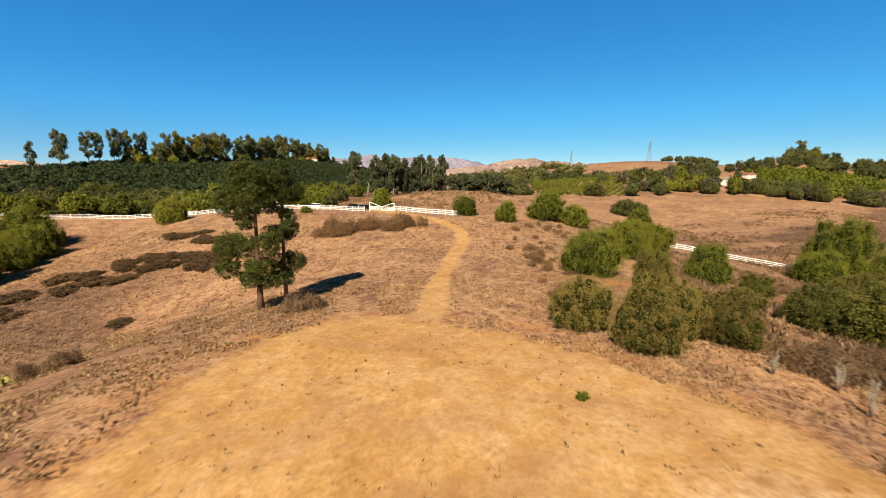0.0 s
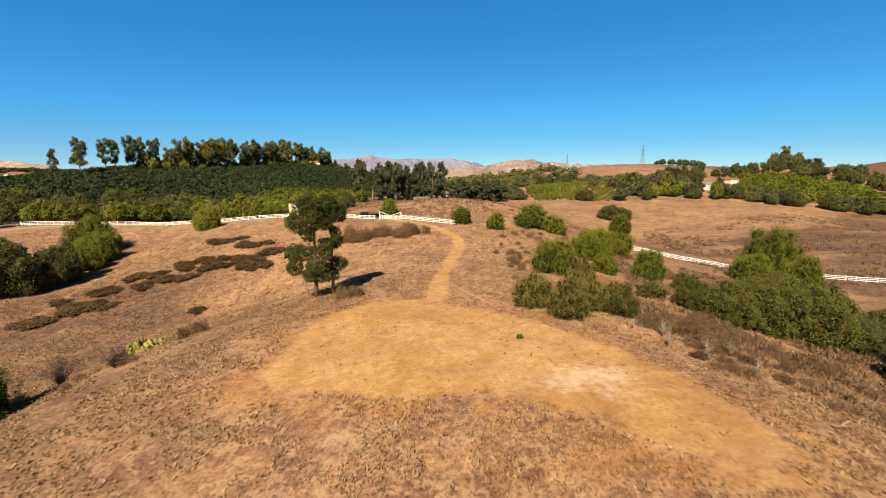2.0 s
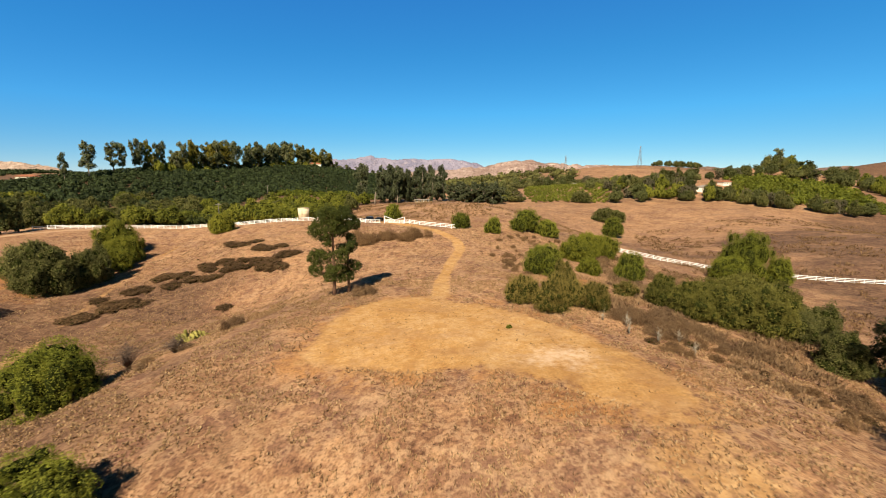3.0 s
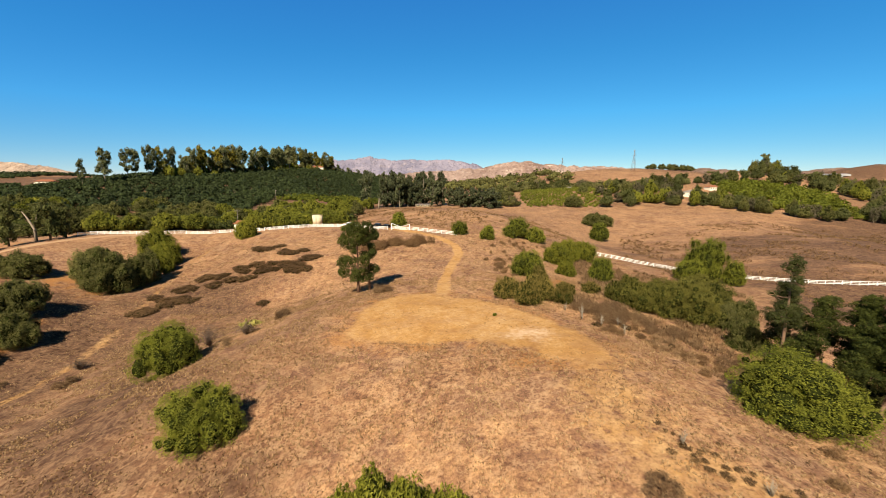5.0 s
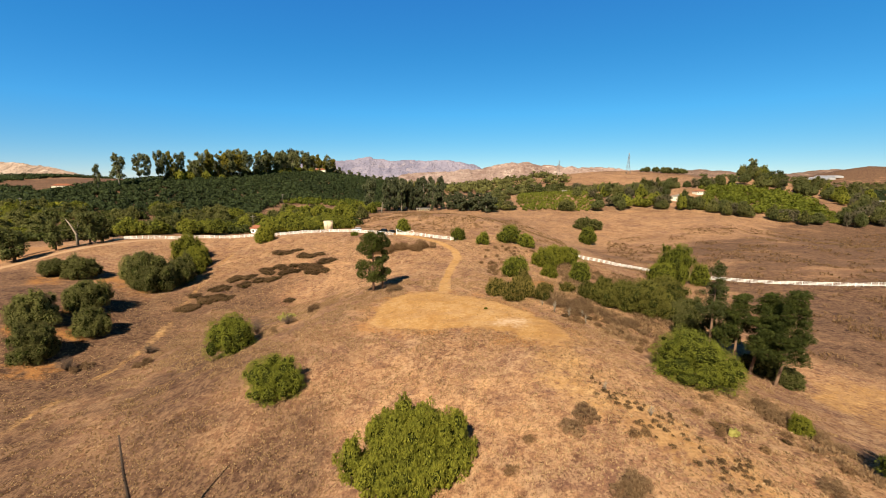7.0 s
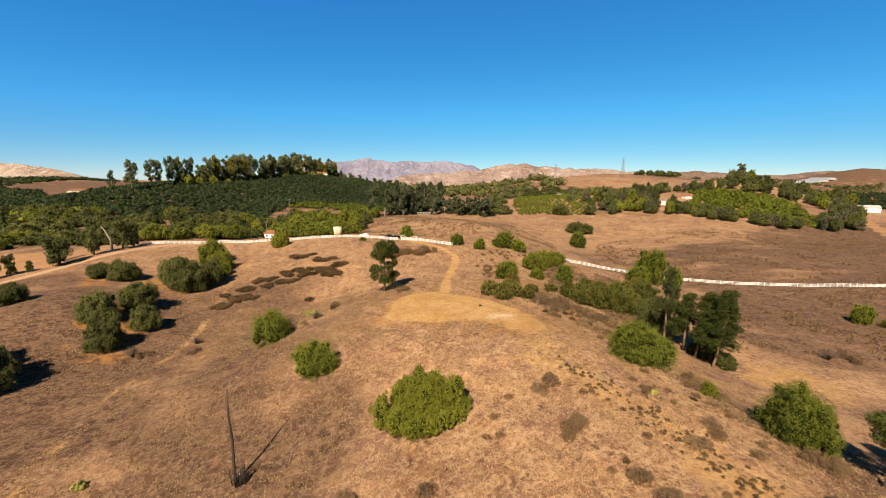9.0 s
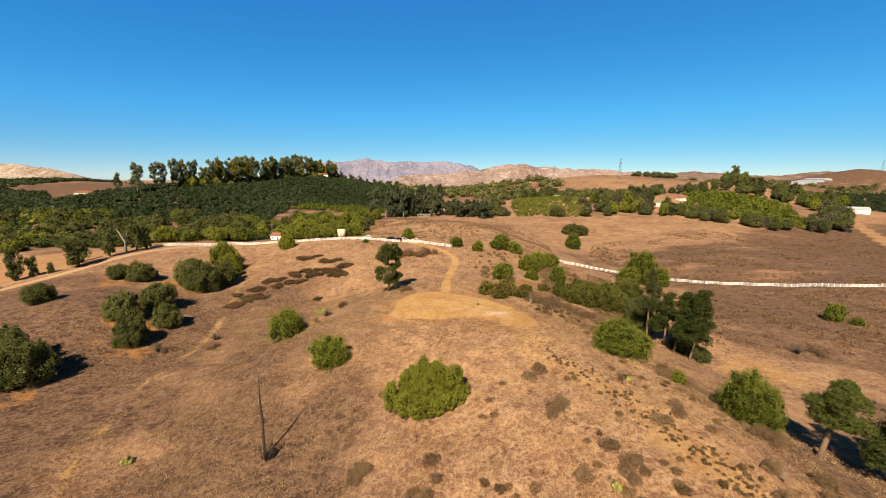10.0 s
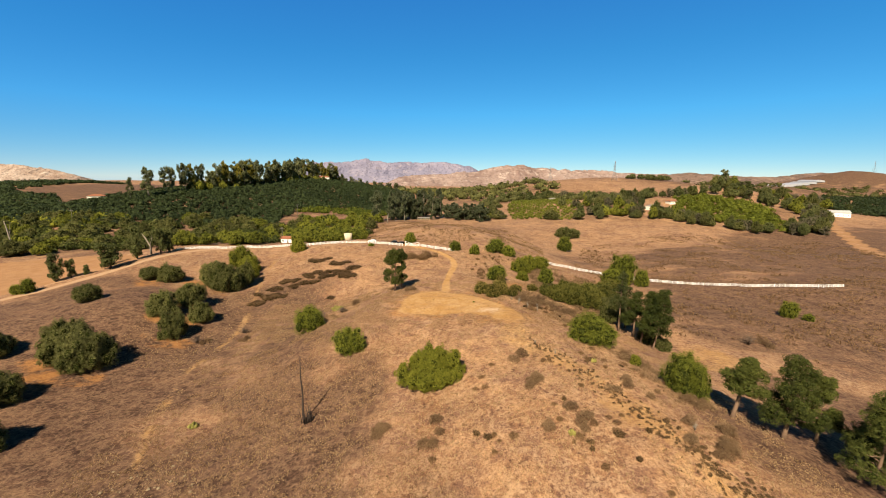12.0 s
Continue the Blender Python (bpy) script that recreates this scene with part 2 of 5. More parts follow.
VIVID = leaf_material("young_orchard_leaves", (0.072, 0.092, 0.011), (0.285, 0.305, 0.034))
DRY = leaf_material("dry_brush", (0.24, 0.14, 0.07), (0.54, 0.33, 0.16), 0.45)
SAGE = leaf_material("sage_brush", (0.24, 0.145, 0.078), (0.55, 0.355, 0.19), 0.45)
RUST = leaf_material("buckwheat_brush", (0.088, 0.05, 0.024), (0.25, 0.148, 0.07), 0.15)
WEED = leaf_material("weed_leaves", (0.11, 0.066, 0.032), (0.28, 0.17, 0.078), 0.15)
STRAW = leaf_material("dry_grass", (0.36, 0.2, 0.095), (0.78, 0.54, 0.29), 0.3)
CACTUS = leaf_material("cactus_pads", (0.25, 0.225, 0.055), (0.54, 0.47, 0.13), 0.05)
RED_BARK = plain_material("reddish_bark", (0.30, 0.185, 0.115), 0.9, 0.4, 1.2, bump=0.05)
PINE_BARK = plain_material("pine_bark", (0.2, 0.105, 0.065), 0.9, 0.4, 1.5, bump=0.05)
SPUR_GUM = leaf_material("dark_gum_leaves", (0.05, 0.06, 0.018), (0.22, 0.23, 0.07), 0.25)
# near-black colour that paints the shade between leaves inside the crowns
CROWN_SHADE = plain_material("crown_shade", (0.035, 0.042, 0.01), 1.0, 0.4, 3.0)
CROWN_SHADE.node_tree.nodes["Principled BSDF"].inputs["Specular IOR Level"].default_value = 0.0
BARK = plain_material("bark", (0.10, 0.062, 0.04), 0.9, 0.4, 2.0, bump=0.05)
PALE_BARK = plain_material("pale_bark", (0.42, 0.34, 0.26), 0.85, 0.3, 1.0)
DEAD_WOOD = plain_material("charred_wood", (0.085, 0.058, 0.044), 0.9, 0.5, 2.0)
VINYL = plain_material("white_vinyl", (0.8, 0.79, 0.78), 0.4, 0.06)
STUCCO = plain_material("cream_stucco", (0.72, 0.66, 0.55), 0.9, 0.1)
WHITE_WALL = plain_material("white_wall", (0.8, 0.78, 0.74), 0.8, 0.08)
TANK_PAINT = plain_material("tan_tank_paint", (0.61, 0.49, 0.33), 0.6, 0.1)
TILE = plain_material("clay_tile", (0.42, 0.16, 0.08), 0.85, 0.3, 1.5)
GREY_ROOF = plain_material("grey_roof", (0.35, 0.31, 0.27), 0.85, 0.2)
PALE_ROOF = plain_material("pale_roof", (0.59, 0.57, 0.55), 0.8, 0.12)
GLASS = plain_material("dark_glass", (0.02, 0.025, 0.03), 0.08, 0.1)
STEEL = plain_material("galvanised_steel", (0.42, 0.42, 0.42), 0.5, 0.15, metal=0.6)
POLE_WOOD = plain_material("weathered_pole", (0.30, 0.26, 0.22), 0.9, 0.3)
RUBBER = plain_material("rubber", (0.02, 0.02, 0.02), 0.8, 0.2)
BLACK_PAINT = plain_material("black_car_paint", (0.012, 0.012, 0.014), 0.15, 0.1)
WHITE_PAINT = plain_material("white_car_paint", (0.75, 0.75, 0.75), 0.2, 0.05)
SHEET = plain_material("greenhouse_sheet", (0.58, 0.57, 0.595), 0.4, 0.1, 0.02)
# distance haze is mixed into the mauve base colours of the far range
HAZE_TINTED_ROCK = rock_material("haze_tinted_rock", (0.25, 0.235, 0.33), (0.37, 0.335, 0.43), (0.5, 0.425, 0.46), 0.004)
BROWN_ROCK = rock_material("brown_hill_rock", (0.17, 0.115, 0.095), (0.33, 0.215, 0.165), (0.44, 0.31, 0.23), 0.006)
TAN_ROCK = rock_material("badland_rock", (0.31, 0.205, 0.175), (0.5, 0.36, 0.305), (0.78, 0.64, 0.55), 0.006)
PALE_ROCK = rock_material("pale_scarp_rock", (0.42, 0.29, 0.22), (0.62, 0.48, 0.39), (0.8, 0.68, 0.58), 0.008)
STONE = plain_material("pale_stone", (0.4, 0.29, 0.17), 0.9, 0.3)

# ---- the lie of the land ----
HILLS = []


def hill(x, y, rx, ry, turn, height):
    HILLS.append((x, y, rx, ry, radians(turn), height))


# ridge with the clearing, its spurs and the dry valleys beside it
hill(24, 40, 40, 110, 0, 12.4)
hill(-96, 136, 110, 40, 0, 9.2)
hill(120, 16, 40, 110, 35, -4.7)
hill(-45, -50, 25, 60, 35, -4.7)
hill(-30, 10, 18, 18, 0, 4.1)
hill(-120, 40, 18, 18, 0, 6.2)
hill(-90, 85, 25, 60, 35, -3.8)
hill(30, -50, 18, 18, 0, 2.3)
hill(60, 10, 18, 18, 0, -4.2)
hill(120, 208, 40, 110, -35, -9)
hill(-105, 115, 18, 18, 0, -2.2)
hill(0, 205, 25, 60, 35, 8.3)
hill(-150, 85, 25, 60, 0, 3.9)
hill(15, -5, 18, 18, 0, 2.1)
hill(-15, -20, 18, 18, 0, -1.5)
hill(-90, 25, 18, 18, 0, -1.4)
hill(150, 55, 25, 60, 35, -4.3)
hill(-30, 40, 18, 18, 0, 4.6)
hill(48, 304, 120, 120, 0, 6.1)
hill(-45, -5, 18, 18, 0, 2.1)
hill(-45, 55, 18, 18, 0, -3.6)
hill(60, -20, 18, 18, 0, -1.4)
hill(-60, 85, 18, 18, 0, 2.4)
hill(60, 70, 18, 18, 0, -2.4)
hill(-60, 160, 18, 18, 0, 1.9)
hill(216, 136, 110, 40, 0, 3)
# orchard hill, citrus knolls and the ridges beyond
hill(-250, 700, 140, 190, 0, 41.9)
hill(-350, 400, 90, 110, 0, 20.1)
hill(-560, 760, 170, 170, 0, 18.5)
hill(-900, 850, 220, 250, 0, 36)
hill(150, 520, 90, 110, 0, 10.5)
hill(300, 440, 90, 70, 0, 20.5)
hill(450, 560, 72, 85, 0, 32.1)
hill(420, 880, 220, 160, 0, 55.4)
hill(520, 420, 110, 130, 0, 5.1)
hill(1250, 1700, 500, 300, 0, 26)
hill(900, 900, 260, 260, 0, 4.2)
hill(-60, 330, 70, 60, 0, 2.7)
# grass dome and swales across the valley
hill(212, 272, 40, 48, 0, 5.5)
hill(278, 222, 42, 38, 20, -6.5)
hill(205, 130, 40, 24, 0, -3.6)
hill(138, 44, 26, 26, 0, 3.6)
hill(850, 940, 110, 120, 0, 22)
hill(1740, 1600, 140, 150, 0, 72)


def hash_grid(ix, iy, seed):
    v = np.sin(ix * 127.1 + iy * 311.7 + seed * 74.7) * 43758.5453
    return v - np.floor(v)


def value_noise(x, y, seed):
    ix, iy = np.floor(x), np.floor(y)
    fx, fy = x - ix, y - iy
    fx, fy = fx * fx * (3 - 2 * fx), fy * fy * (3 - 2 * fy)
    a, b = hash_grid(ix, iy, seed), hash_grid(ix + 1, iy, seed)
    c, d = hash_grid(ix, iy + 1, seed), hash_grid(ix + 1, iy + 1, seed)
    return (a + (b - a) * fx) * (1 - fy) + (c + (d - c) * fx) * fy - 0.5


def ground_z(x, y):
    x, y = np.asarray(x, float), np.asarray(y, float)
    z = np.full(np.broadcast(x, y).shape, -9.0)
    for cx, cy, rx, ry, a, h in HILLS:
        dx, dy = x - cx, y - cy
        u, v = dx * math.cos(a) + dy * math.sin(a), dy * math.cos(a) - dx * math.sin(a)
        z = z + h * np.exp(-0.5 * ((u / rx) ** 2 + (v / ry) ** 2))
    z = z + 0.5 * value_noise(x / 14, y / 14, 1) + 0.22 * value_noise(x / 4.5, y / 4.5, 2) + 0.1 * value_noise(x / 1.9, y / 1.9, 3)
    d = np.hypot(x, y)
    return z + np.clip((d - 250) / 500, 0, 1) * 6 * value_noise(x / 120, y / 120, 4)


def gz(x, y):
    return float(ground_z(x, y))


def to_line(x, y, pts):
    """Distance from every point to a polyline."""
    best = np.full(np.shape(x), 1e9)
    for (ax, ay), (bx, by) in zip(pts[:-1], pts[1:]):
        vx, vy = bx - ax, by - ay
        s = np.clip(((x - ax) * vx + (y - ay) * vy) / (vx * vx + vy * vy), 0, 1)
        best = np.minimum(best, np.hypot(x - ax - s * vx, y - ay - s * vy))
    return best


def inside(x, y, poly):
    """How far inside a polygon, in metres (negative outside)."""
    x, y = np.asarray(x, float), np.asarray(y, float)
    odd = np.zeros(x.shape, bool)
    ring = list(poly) + [poly[0]]
    for (ax, ay), (bx, by) in zip(ring[:-1], ring[1:]):
        if ay != by:
            odd ^= ((ay > y) != (by > y)) & (x < (bx - ax) * (y - ay) / (by - ay) + ax)
    d = to_line(x, y, ring)
    return np.where(odd, d, -d)


def smooth(v, lo, hi):
    t = np.clip((v - lo) / (hi - lo), 0, 1)
    return t * t * (3 - 2 * t)


ROAD = [(-1, 40), (-0.9, 52), (1.6, 71), (4.6, 86), (3.6, 98), (-2.1, 109.5), (-10.5, 120.5), (-19, 129), (-30, 142), (-55, 152)]
PAD = [(-18, 14), (-19, 24), (-17.5, 31), (-12, 37.5), (-3, 41), (5, 35), (12.5, 27), (18, 19), (21.5, 10), (22.5, 1), (17.5, -1), (11, 4), (5, 8.5), (-4, 10.5), (-12, 12.5)]
SPUR_TRACK = [(20, 3), (16.5, -6), (16.5, -14), (21.5, -22), (26.5, -30), (31, -42), (36, -56), (41, -75), (46, -110)]
VALLEY_TRACK = [(-97, 120), (-97, 106), (-90, 78), (-82, 50), (-78, 30), (-78, 0), (-71, -27), (-63, -46), (-58, -80)]
FARM_ROAD = [(-230, 8), (-192, 52), (-178, 70), (-166, 90), (-155, 117), (-150, 125), (-120, 150), (-90, 160)]
FIELD = [(-196, 62), (-176, 92), (-165, 114), (-176, 124), (-210, 134), (-262, 122), (-310, 70), (-300, 20), (-235, 15)]
RIGHT_ROAD = [(430, 335), (400, 295), (360, 237), (312, 166), (290, 120)]
FENCE_TRACK = [(210, 90), (202, 80), (192, 70), (184, 62)]
VALLEY_BARE = [(66, -12), (66, 4), (72, 14), (84, 16), (92, 6), (90, -8), (78, -16)]
BARE_SPOTS = [(-96, 20, 8), (-107, 31, 6), (-111, -8, 12), (-94, 34, 6), (-135, 68, 9), (-118, 76, 11), (-94, 19, 7), (-104, -7, 9), (-106, 36, 7), (-103, 47, 7), (-95, 34, 6), (-104, 70, 9), (-116, -2, 9), (52, 62, 7), (27, 52, 6), (60, 76, 6), (-135, 70, 7)]
BRUSH_LAND = [((188, 52), 26, 2.2), ((85, -62), 38, 1.2), ((350, 225), 75, 1.9), ((262, 138), 60, 1.8), ((1740, 1600), 300, 1.3), ((320, 205), 85, 1.5), ((270, 140), 75, 1.4), ((400, 190), 120, 1.5), ((232, 55), 55, 1.3), ((185, 150), 60, 0.95), ((-115, -30), 60, 1.2), ((-150, 20), 60, 1.1), ((-42, 26), 32, 0.5), ((-26, -2), 24, 0.45), ((-25, 15), 15, 0.45), ((140, 55), 75, 0.9), ((195, 40), 95, 1.1), ((255, 150), 95, 0.8), ((160, 130), 60, 0.65), ((-600, 680), 220, 1.2), ((700, 1100), 500, 0.9), ((1300, 1500), 600, 0.7), ((105, 140), 55, 0.6), ((15, 215), 55, 0.45), ((40, 255), 50, 0.5), ((48, 112), 25, 0.5), ((-78, 62), 45, 0.65), ((-62, -5), 42, 0.85), ((-82, 30), 50, 0.85), ((-125, 10), 75, 1.05), ((-100, -50), 70, 1.05), ((110, -60), 60, 0.8), ((190, 50), 24, 1.3), ((-45, -52), 36, 1.1), ((-18, -62), 26, 0.7), ((-40, -22), 28, 0.85), ((-64, -70), 40, 1.0), ((-150, 90), 45, 0.45), ((330, 240), 80, 0.7), ((60, -40), 25, 0.35), ((52, 62), 30, 0.55), ((110, 45), 40, 0.75), ((95, -30), 40, 0.6), ((-140, 60), 35, 0.35), ((-300, 230), 160, 0.75), ((-150, 250), 110, 0.75), ((-250, 420), 200, 0.8), ((-600, 450), 300, 0.8), ((-60, 330), 80, 0.6), ((200, 380), 70, 0.55), ((100, 700), 260, 0.6), ((380, 400), 90, 0.6), ((600, 500), 150, 0.6)]


def axis(lo, hi, step, far_lo, far_hi):
    mid = list(np.arange(lo, hi + 0.01, step))
    up, s, v = [], step, mid[-1]
    while v < far_hi:
        s *= 1.045
        v += s
        up.append(v)
    down, s, v = [], step, mid[0]
    while v > far_lo:
        s *= 1.045
        v -= s
        down.append(v)
    return np.array(down[::-1] + mid + up)


def grid_mesh(name, X, Y, Z):
    ny, nx = X.shape
    V = np.stack([X.ravel(), Y.ravel(), Z.ravel()], 1)
    i = (np.arange(ny - 1)[:, None] * nx + np.arange(nx - 1)[None, :]).ravel()
    return quad_mesh(name, V, np.stack([i, i + 1, i + nx + 1, i + nx], 1), True)


def quad_mesh(name, V, Q, shade=False):
    me = bpy.data.meshes.new(name)
    me.vertices.add(len(V))
    me.vertices.foreach_set("co", np.ascontiguousarray(V, dtype=np.float32).ravel())
    me.loops.add(len(Q) * 4)
    me.loops.foreach_set("vertex_index", np.ascontiguousarray(Q, dtype=np.int32).ravel())
    me.polygons.add(len(Q))
    me.polygons.foreach_set("loop_start", np.arange(0, len(Q) * 4, 4, dtype=np.int32))
    me.polygons.foreach_set("use_smooth", np.full(len(Q), shade))
    me.update(calc_edges=True)
    me.validate()
    return me


def build_ground():
    ax, ay = axis(-200, 115, 0.9, -4900, 4900), axis(-100, 150, 0.9, -4900, 4900)
    X, Y = np.meshgrid(ax, ay)
    Z = ground_z(X, Y)
    bend = 1.6 * value_noise(X / 9, Y / 9, 11) + 0.8 * value_noise(X / 3, Y / 3, 12)
    dirt = smooth(inside(X, Y, PAD) + bend * 1.6, -3.0, 3.5)
    road = to_line(X, Y, ROAD) + bend * 0.35
    dirt = np.maximum(dirt, 1.0 * (1 - smooth(road, 0.7, 2.3)) * (1 - 0.3 * np.exp(-(to_line(X, Y, ROAD) / 0.5) ** 2)))
    dirt = np.maximum(dirt, 0.55 * (1 - smooth(to_line(X, Y, SPUR_TRACK) + bend * 2, 0.5, 10.5)))
    dirt = np.maximum(dirt, (0.42 + 0.5 * value_noise(X / 6, Y / 6, 15)) * (1 - smooth(to_line(X, Y, VALLEY_TRACK) + bend * 0.9, 0.3, 2.6)))
    dirt = np.maximum(dirt, 0.4 * (1 - smooth(to_line(X, Y, FENCE_TRACK) + bend, 1, 4)))
    dirt = np.maximum(dirt, 0.55 * smooth(inside(X, Y, VALLEY_BARE) + bend * 3, -4, 6))
    soil = np.zeros_like(X)
    for cx, cy, r in BARE_SPOTS:
        soil = np.maximum(soil, 1 - smooth(np.hypot(X - cx, (Y - cy) * 1.2) + bend * 4.5, r * 0.1, r * 1.35))
    soil = np.maximum(soil, 0.75 * smooth(inside(X, Y, PAD) + bend * 2, -7, -0.5))
    brush = np.zeros_like(X)
    for (cx, cy), r, k in BRUSH_LAND:
        brush = np.maximum(brush, k * (1 - smooth(np.hypot(X - cx, Y - cy) + 16 * value_noise(X / 24, Y / 24, 7) + 7 * value_noise(X / 7, Y / 7, 8), r * 0.35, r * 1.4)))
    field = 0.6 * smooth(inside(X, Y, FIELD), -1, 1)
    field = np.maximum(field, 1 - smooth(to_line(X, Y, FARM_ROAD) + bend * 0.3, 2.0, 3.8))
    field = np.maximum(field, 0.86 - 0.86 * smooth(to_line(X, Y, RIGHT_ROAD) + bend, 1.0, 9.0))
    dirt = dirt + 0.44 * (1 - smooth(np.hypot(X - 12.5, (Y - 13) * 1.15) + bend * 2.5, 0.0, 7.5))
    me = grid_mesh("ground", X, Y, Z)
    col = me.color_attributes.new("cover", "FLOAT_COLOR", "POINT")
    col.data.foreach_set("color", np.stack([dirt.ravel(), soil.ravel(), brush.ravel(), field.ravel()], 1).astype(np.float32).ravel())
    me.materials.append(GROUND)
    return tagged(new("ground", me), "dry grass hills with bare orange earth and tracks", "ground", kind="structure")


build_ground()


def mountain_range(name, mat, label, y0, x0, x1, depth, profile, rough, seed):
    """A range of mountains along x at the distance y0; profile gives crest heights at even steps."""
    u, v = np.linspace(0, 1, 420), np.linspace(-1, 1, 90)
    U, Vv = np.meshgrid(u, v)
    X, Y = x0 + (x1 - x0) * U, y0 + Vv * depth
    crest = np.interp(U, np.linspace(0, 1, len(profile)), profile)
    crest = -25 + (crest + 25) * np.clip(np.minimum(U, 1 - U) / 0.08, 0, 1)
    span = (x1 - x0) / 26
    ridges = 1 - np.abs(2 * value_noise(X / span, Y / (span * 1.6), seed)) + 0.5 * (1 - np.abs(2 * value_noise(X / span * 2.7, Y / span * 1.6, seed + 1)))
    ridges += 0.25 * (1 - np.abs(2 * value_noise(X / span * 6, Y / span * 4, seed + 2)))
    ridges += 0.14 * (1 - np.abs(2 * value_noise(X / span * 13, Y / span * 8, seed + 3)))
    fall = np.clip(1 - np.abs(Vv), 0, 1) ** 0.8
    Z = -25 + (crest + 25) * fall * (1 - rough * (1.75 - ridges) * (0.35 + np.abs(Vv)))
    me = grid_mesh(name, X, Y, Z)
    me.materials.append(mat)
    return tagged(new(name, me), label, "mountains", kind="structure")


mountain_range("backdrop_far_range", HAZE_TINTED_ROCK, "distant rocky mountain range in haze-tinted purple-grey", 4300, -1650, 700, 420, [90, 150, 190, 205, 200, 214, 240, 208, 206, 204, 202, 203, 198, 150, 60, 30], 0.22, 20)
mountain_range("backdrop_badlands", TAN_ROCK, "tan eroded badland mountains with pale gullies", 2750, -420, 1750, 420, [20, 45, 60, 70, 78, 90, 106, 136, 130, 116, 108, 104, 99, 90, 78, 74, 78, 82], 0.36, 40)
mountain_range("backdrop_pale_scarp", PALE_ROCK, "pale scarred hillside in the distance", 2600, -3200, -2150, 260, [60, 110, 118, 122, 112, 95, 60, 10], 0.2, 60)
mountain_range("backdrop_east_hills", BROWN_ROCK, "low brown hills in the distance", 2300, 1100, 3300, 300, [10, 70, 88, 66, 58, 64, 84, 92, 80, 84, 90, 86, 70], 0.25, 80)


# ---- building blocks ----
def thing(name, x, y, label, category, group="", turn=0.0, z=None, kind=""):
    e = new(name)
    e.matrix_world = pose(x, y, gz(x, y) if z is None else z, 0, 0, turn)
    bpy.context.view_layer.update()
    return tagged(e, label, category, group, kind)


def child(name, me, mat, parent, label="", m=None):
    if mat is not None and not me.materials:
        me.materials.append(mat)
    ob = new(name, me)
    ob.parent = parent
    if m is not None:
        ob.matrix_basis = m
    return tagged(ob, label)


def part(name, bm, mat, parent, label="", m=None):
    me = bpy.data.meshes.new(name)
    bm.to_mesh(me)
    bm.free()
    return child(name, me, mat, parent, label, m)


def add_box(bm, x0, x1, y0, y1, z0, z1):
    v = [bm.verts.new((x, y, z)) for z in (z0, z1) for x, y in ((x0, y0), (x1, y0), (x1, y1), (x0, y1))]
    for f in ((3, 2, 1, 0), (4, 5, 6, 7), (0, 1, 5, 4), (1, 2, 6, 5), (2, 3, 7, 6), (3, 0, 4, 7)):
        bm.faces.new([v[i] for i in f])


def add_tube(bm, points, radii, sides=7):
    rings = []
    for i, (p, r) in enumerate(zip(points, radii)):
        a, b = Vector(points[max(i - 1, 0)]), Vector(points[min(i + 1, len(points) - 1)])
        d = (b - a).normalized()
        s = d.orthogonal().normalized()
        t = d.cross(s)
        rings.append([bm.verts.new(Vector(p) + (s * math.cos(k * math.tau / sides) + t * math.sin(k * math.tau / sides)) * r) for k in range(sides)])
    for a, b in zip(rings[:-1], rings[1:]):
        for k in range(sides):
            f = bm.faces.new((a[k], a[(k + 1) % sides], b[(k + 1) % sides], b[k]))
            f.smooth = True
    bm.faces.new(rings[-1])
    bm.faces.new(rings[0][::-1])


def quad_ball(n):
    """A ball of 6 n n quads."""
    V, Q = [], []
    for ax in range(3):
        for sgn in (-1, 1):
            base = len(V)
            for i in range(n + 1):
                for j in range(n + 1):
                    p = [0, 0, 0]
                    p[ax] = sgn
                    p[(ax + 1) % 3], p[(ax + 2) % 3] = (2 * i / n - 1), (2 * j / n - 1) * sgn
                    V.append(p)
            for i in range(n):
                for j in range(n):
                    k = base + i * (n + 1) + j
                    Q.append((k, k + n + 1, k + n + 2, k + 1))
    V = np.array(V, float)
    return V / np.linalg.norm(V, axis=1)[:, None], np.array(Q)


BALL4, BALL2 = quad_ball(4), quad_ball(2)


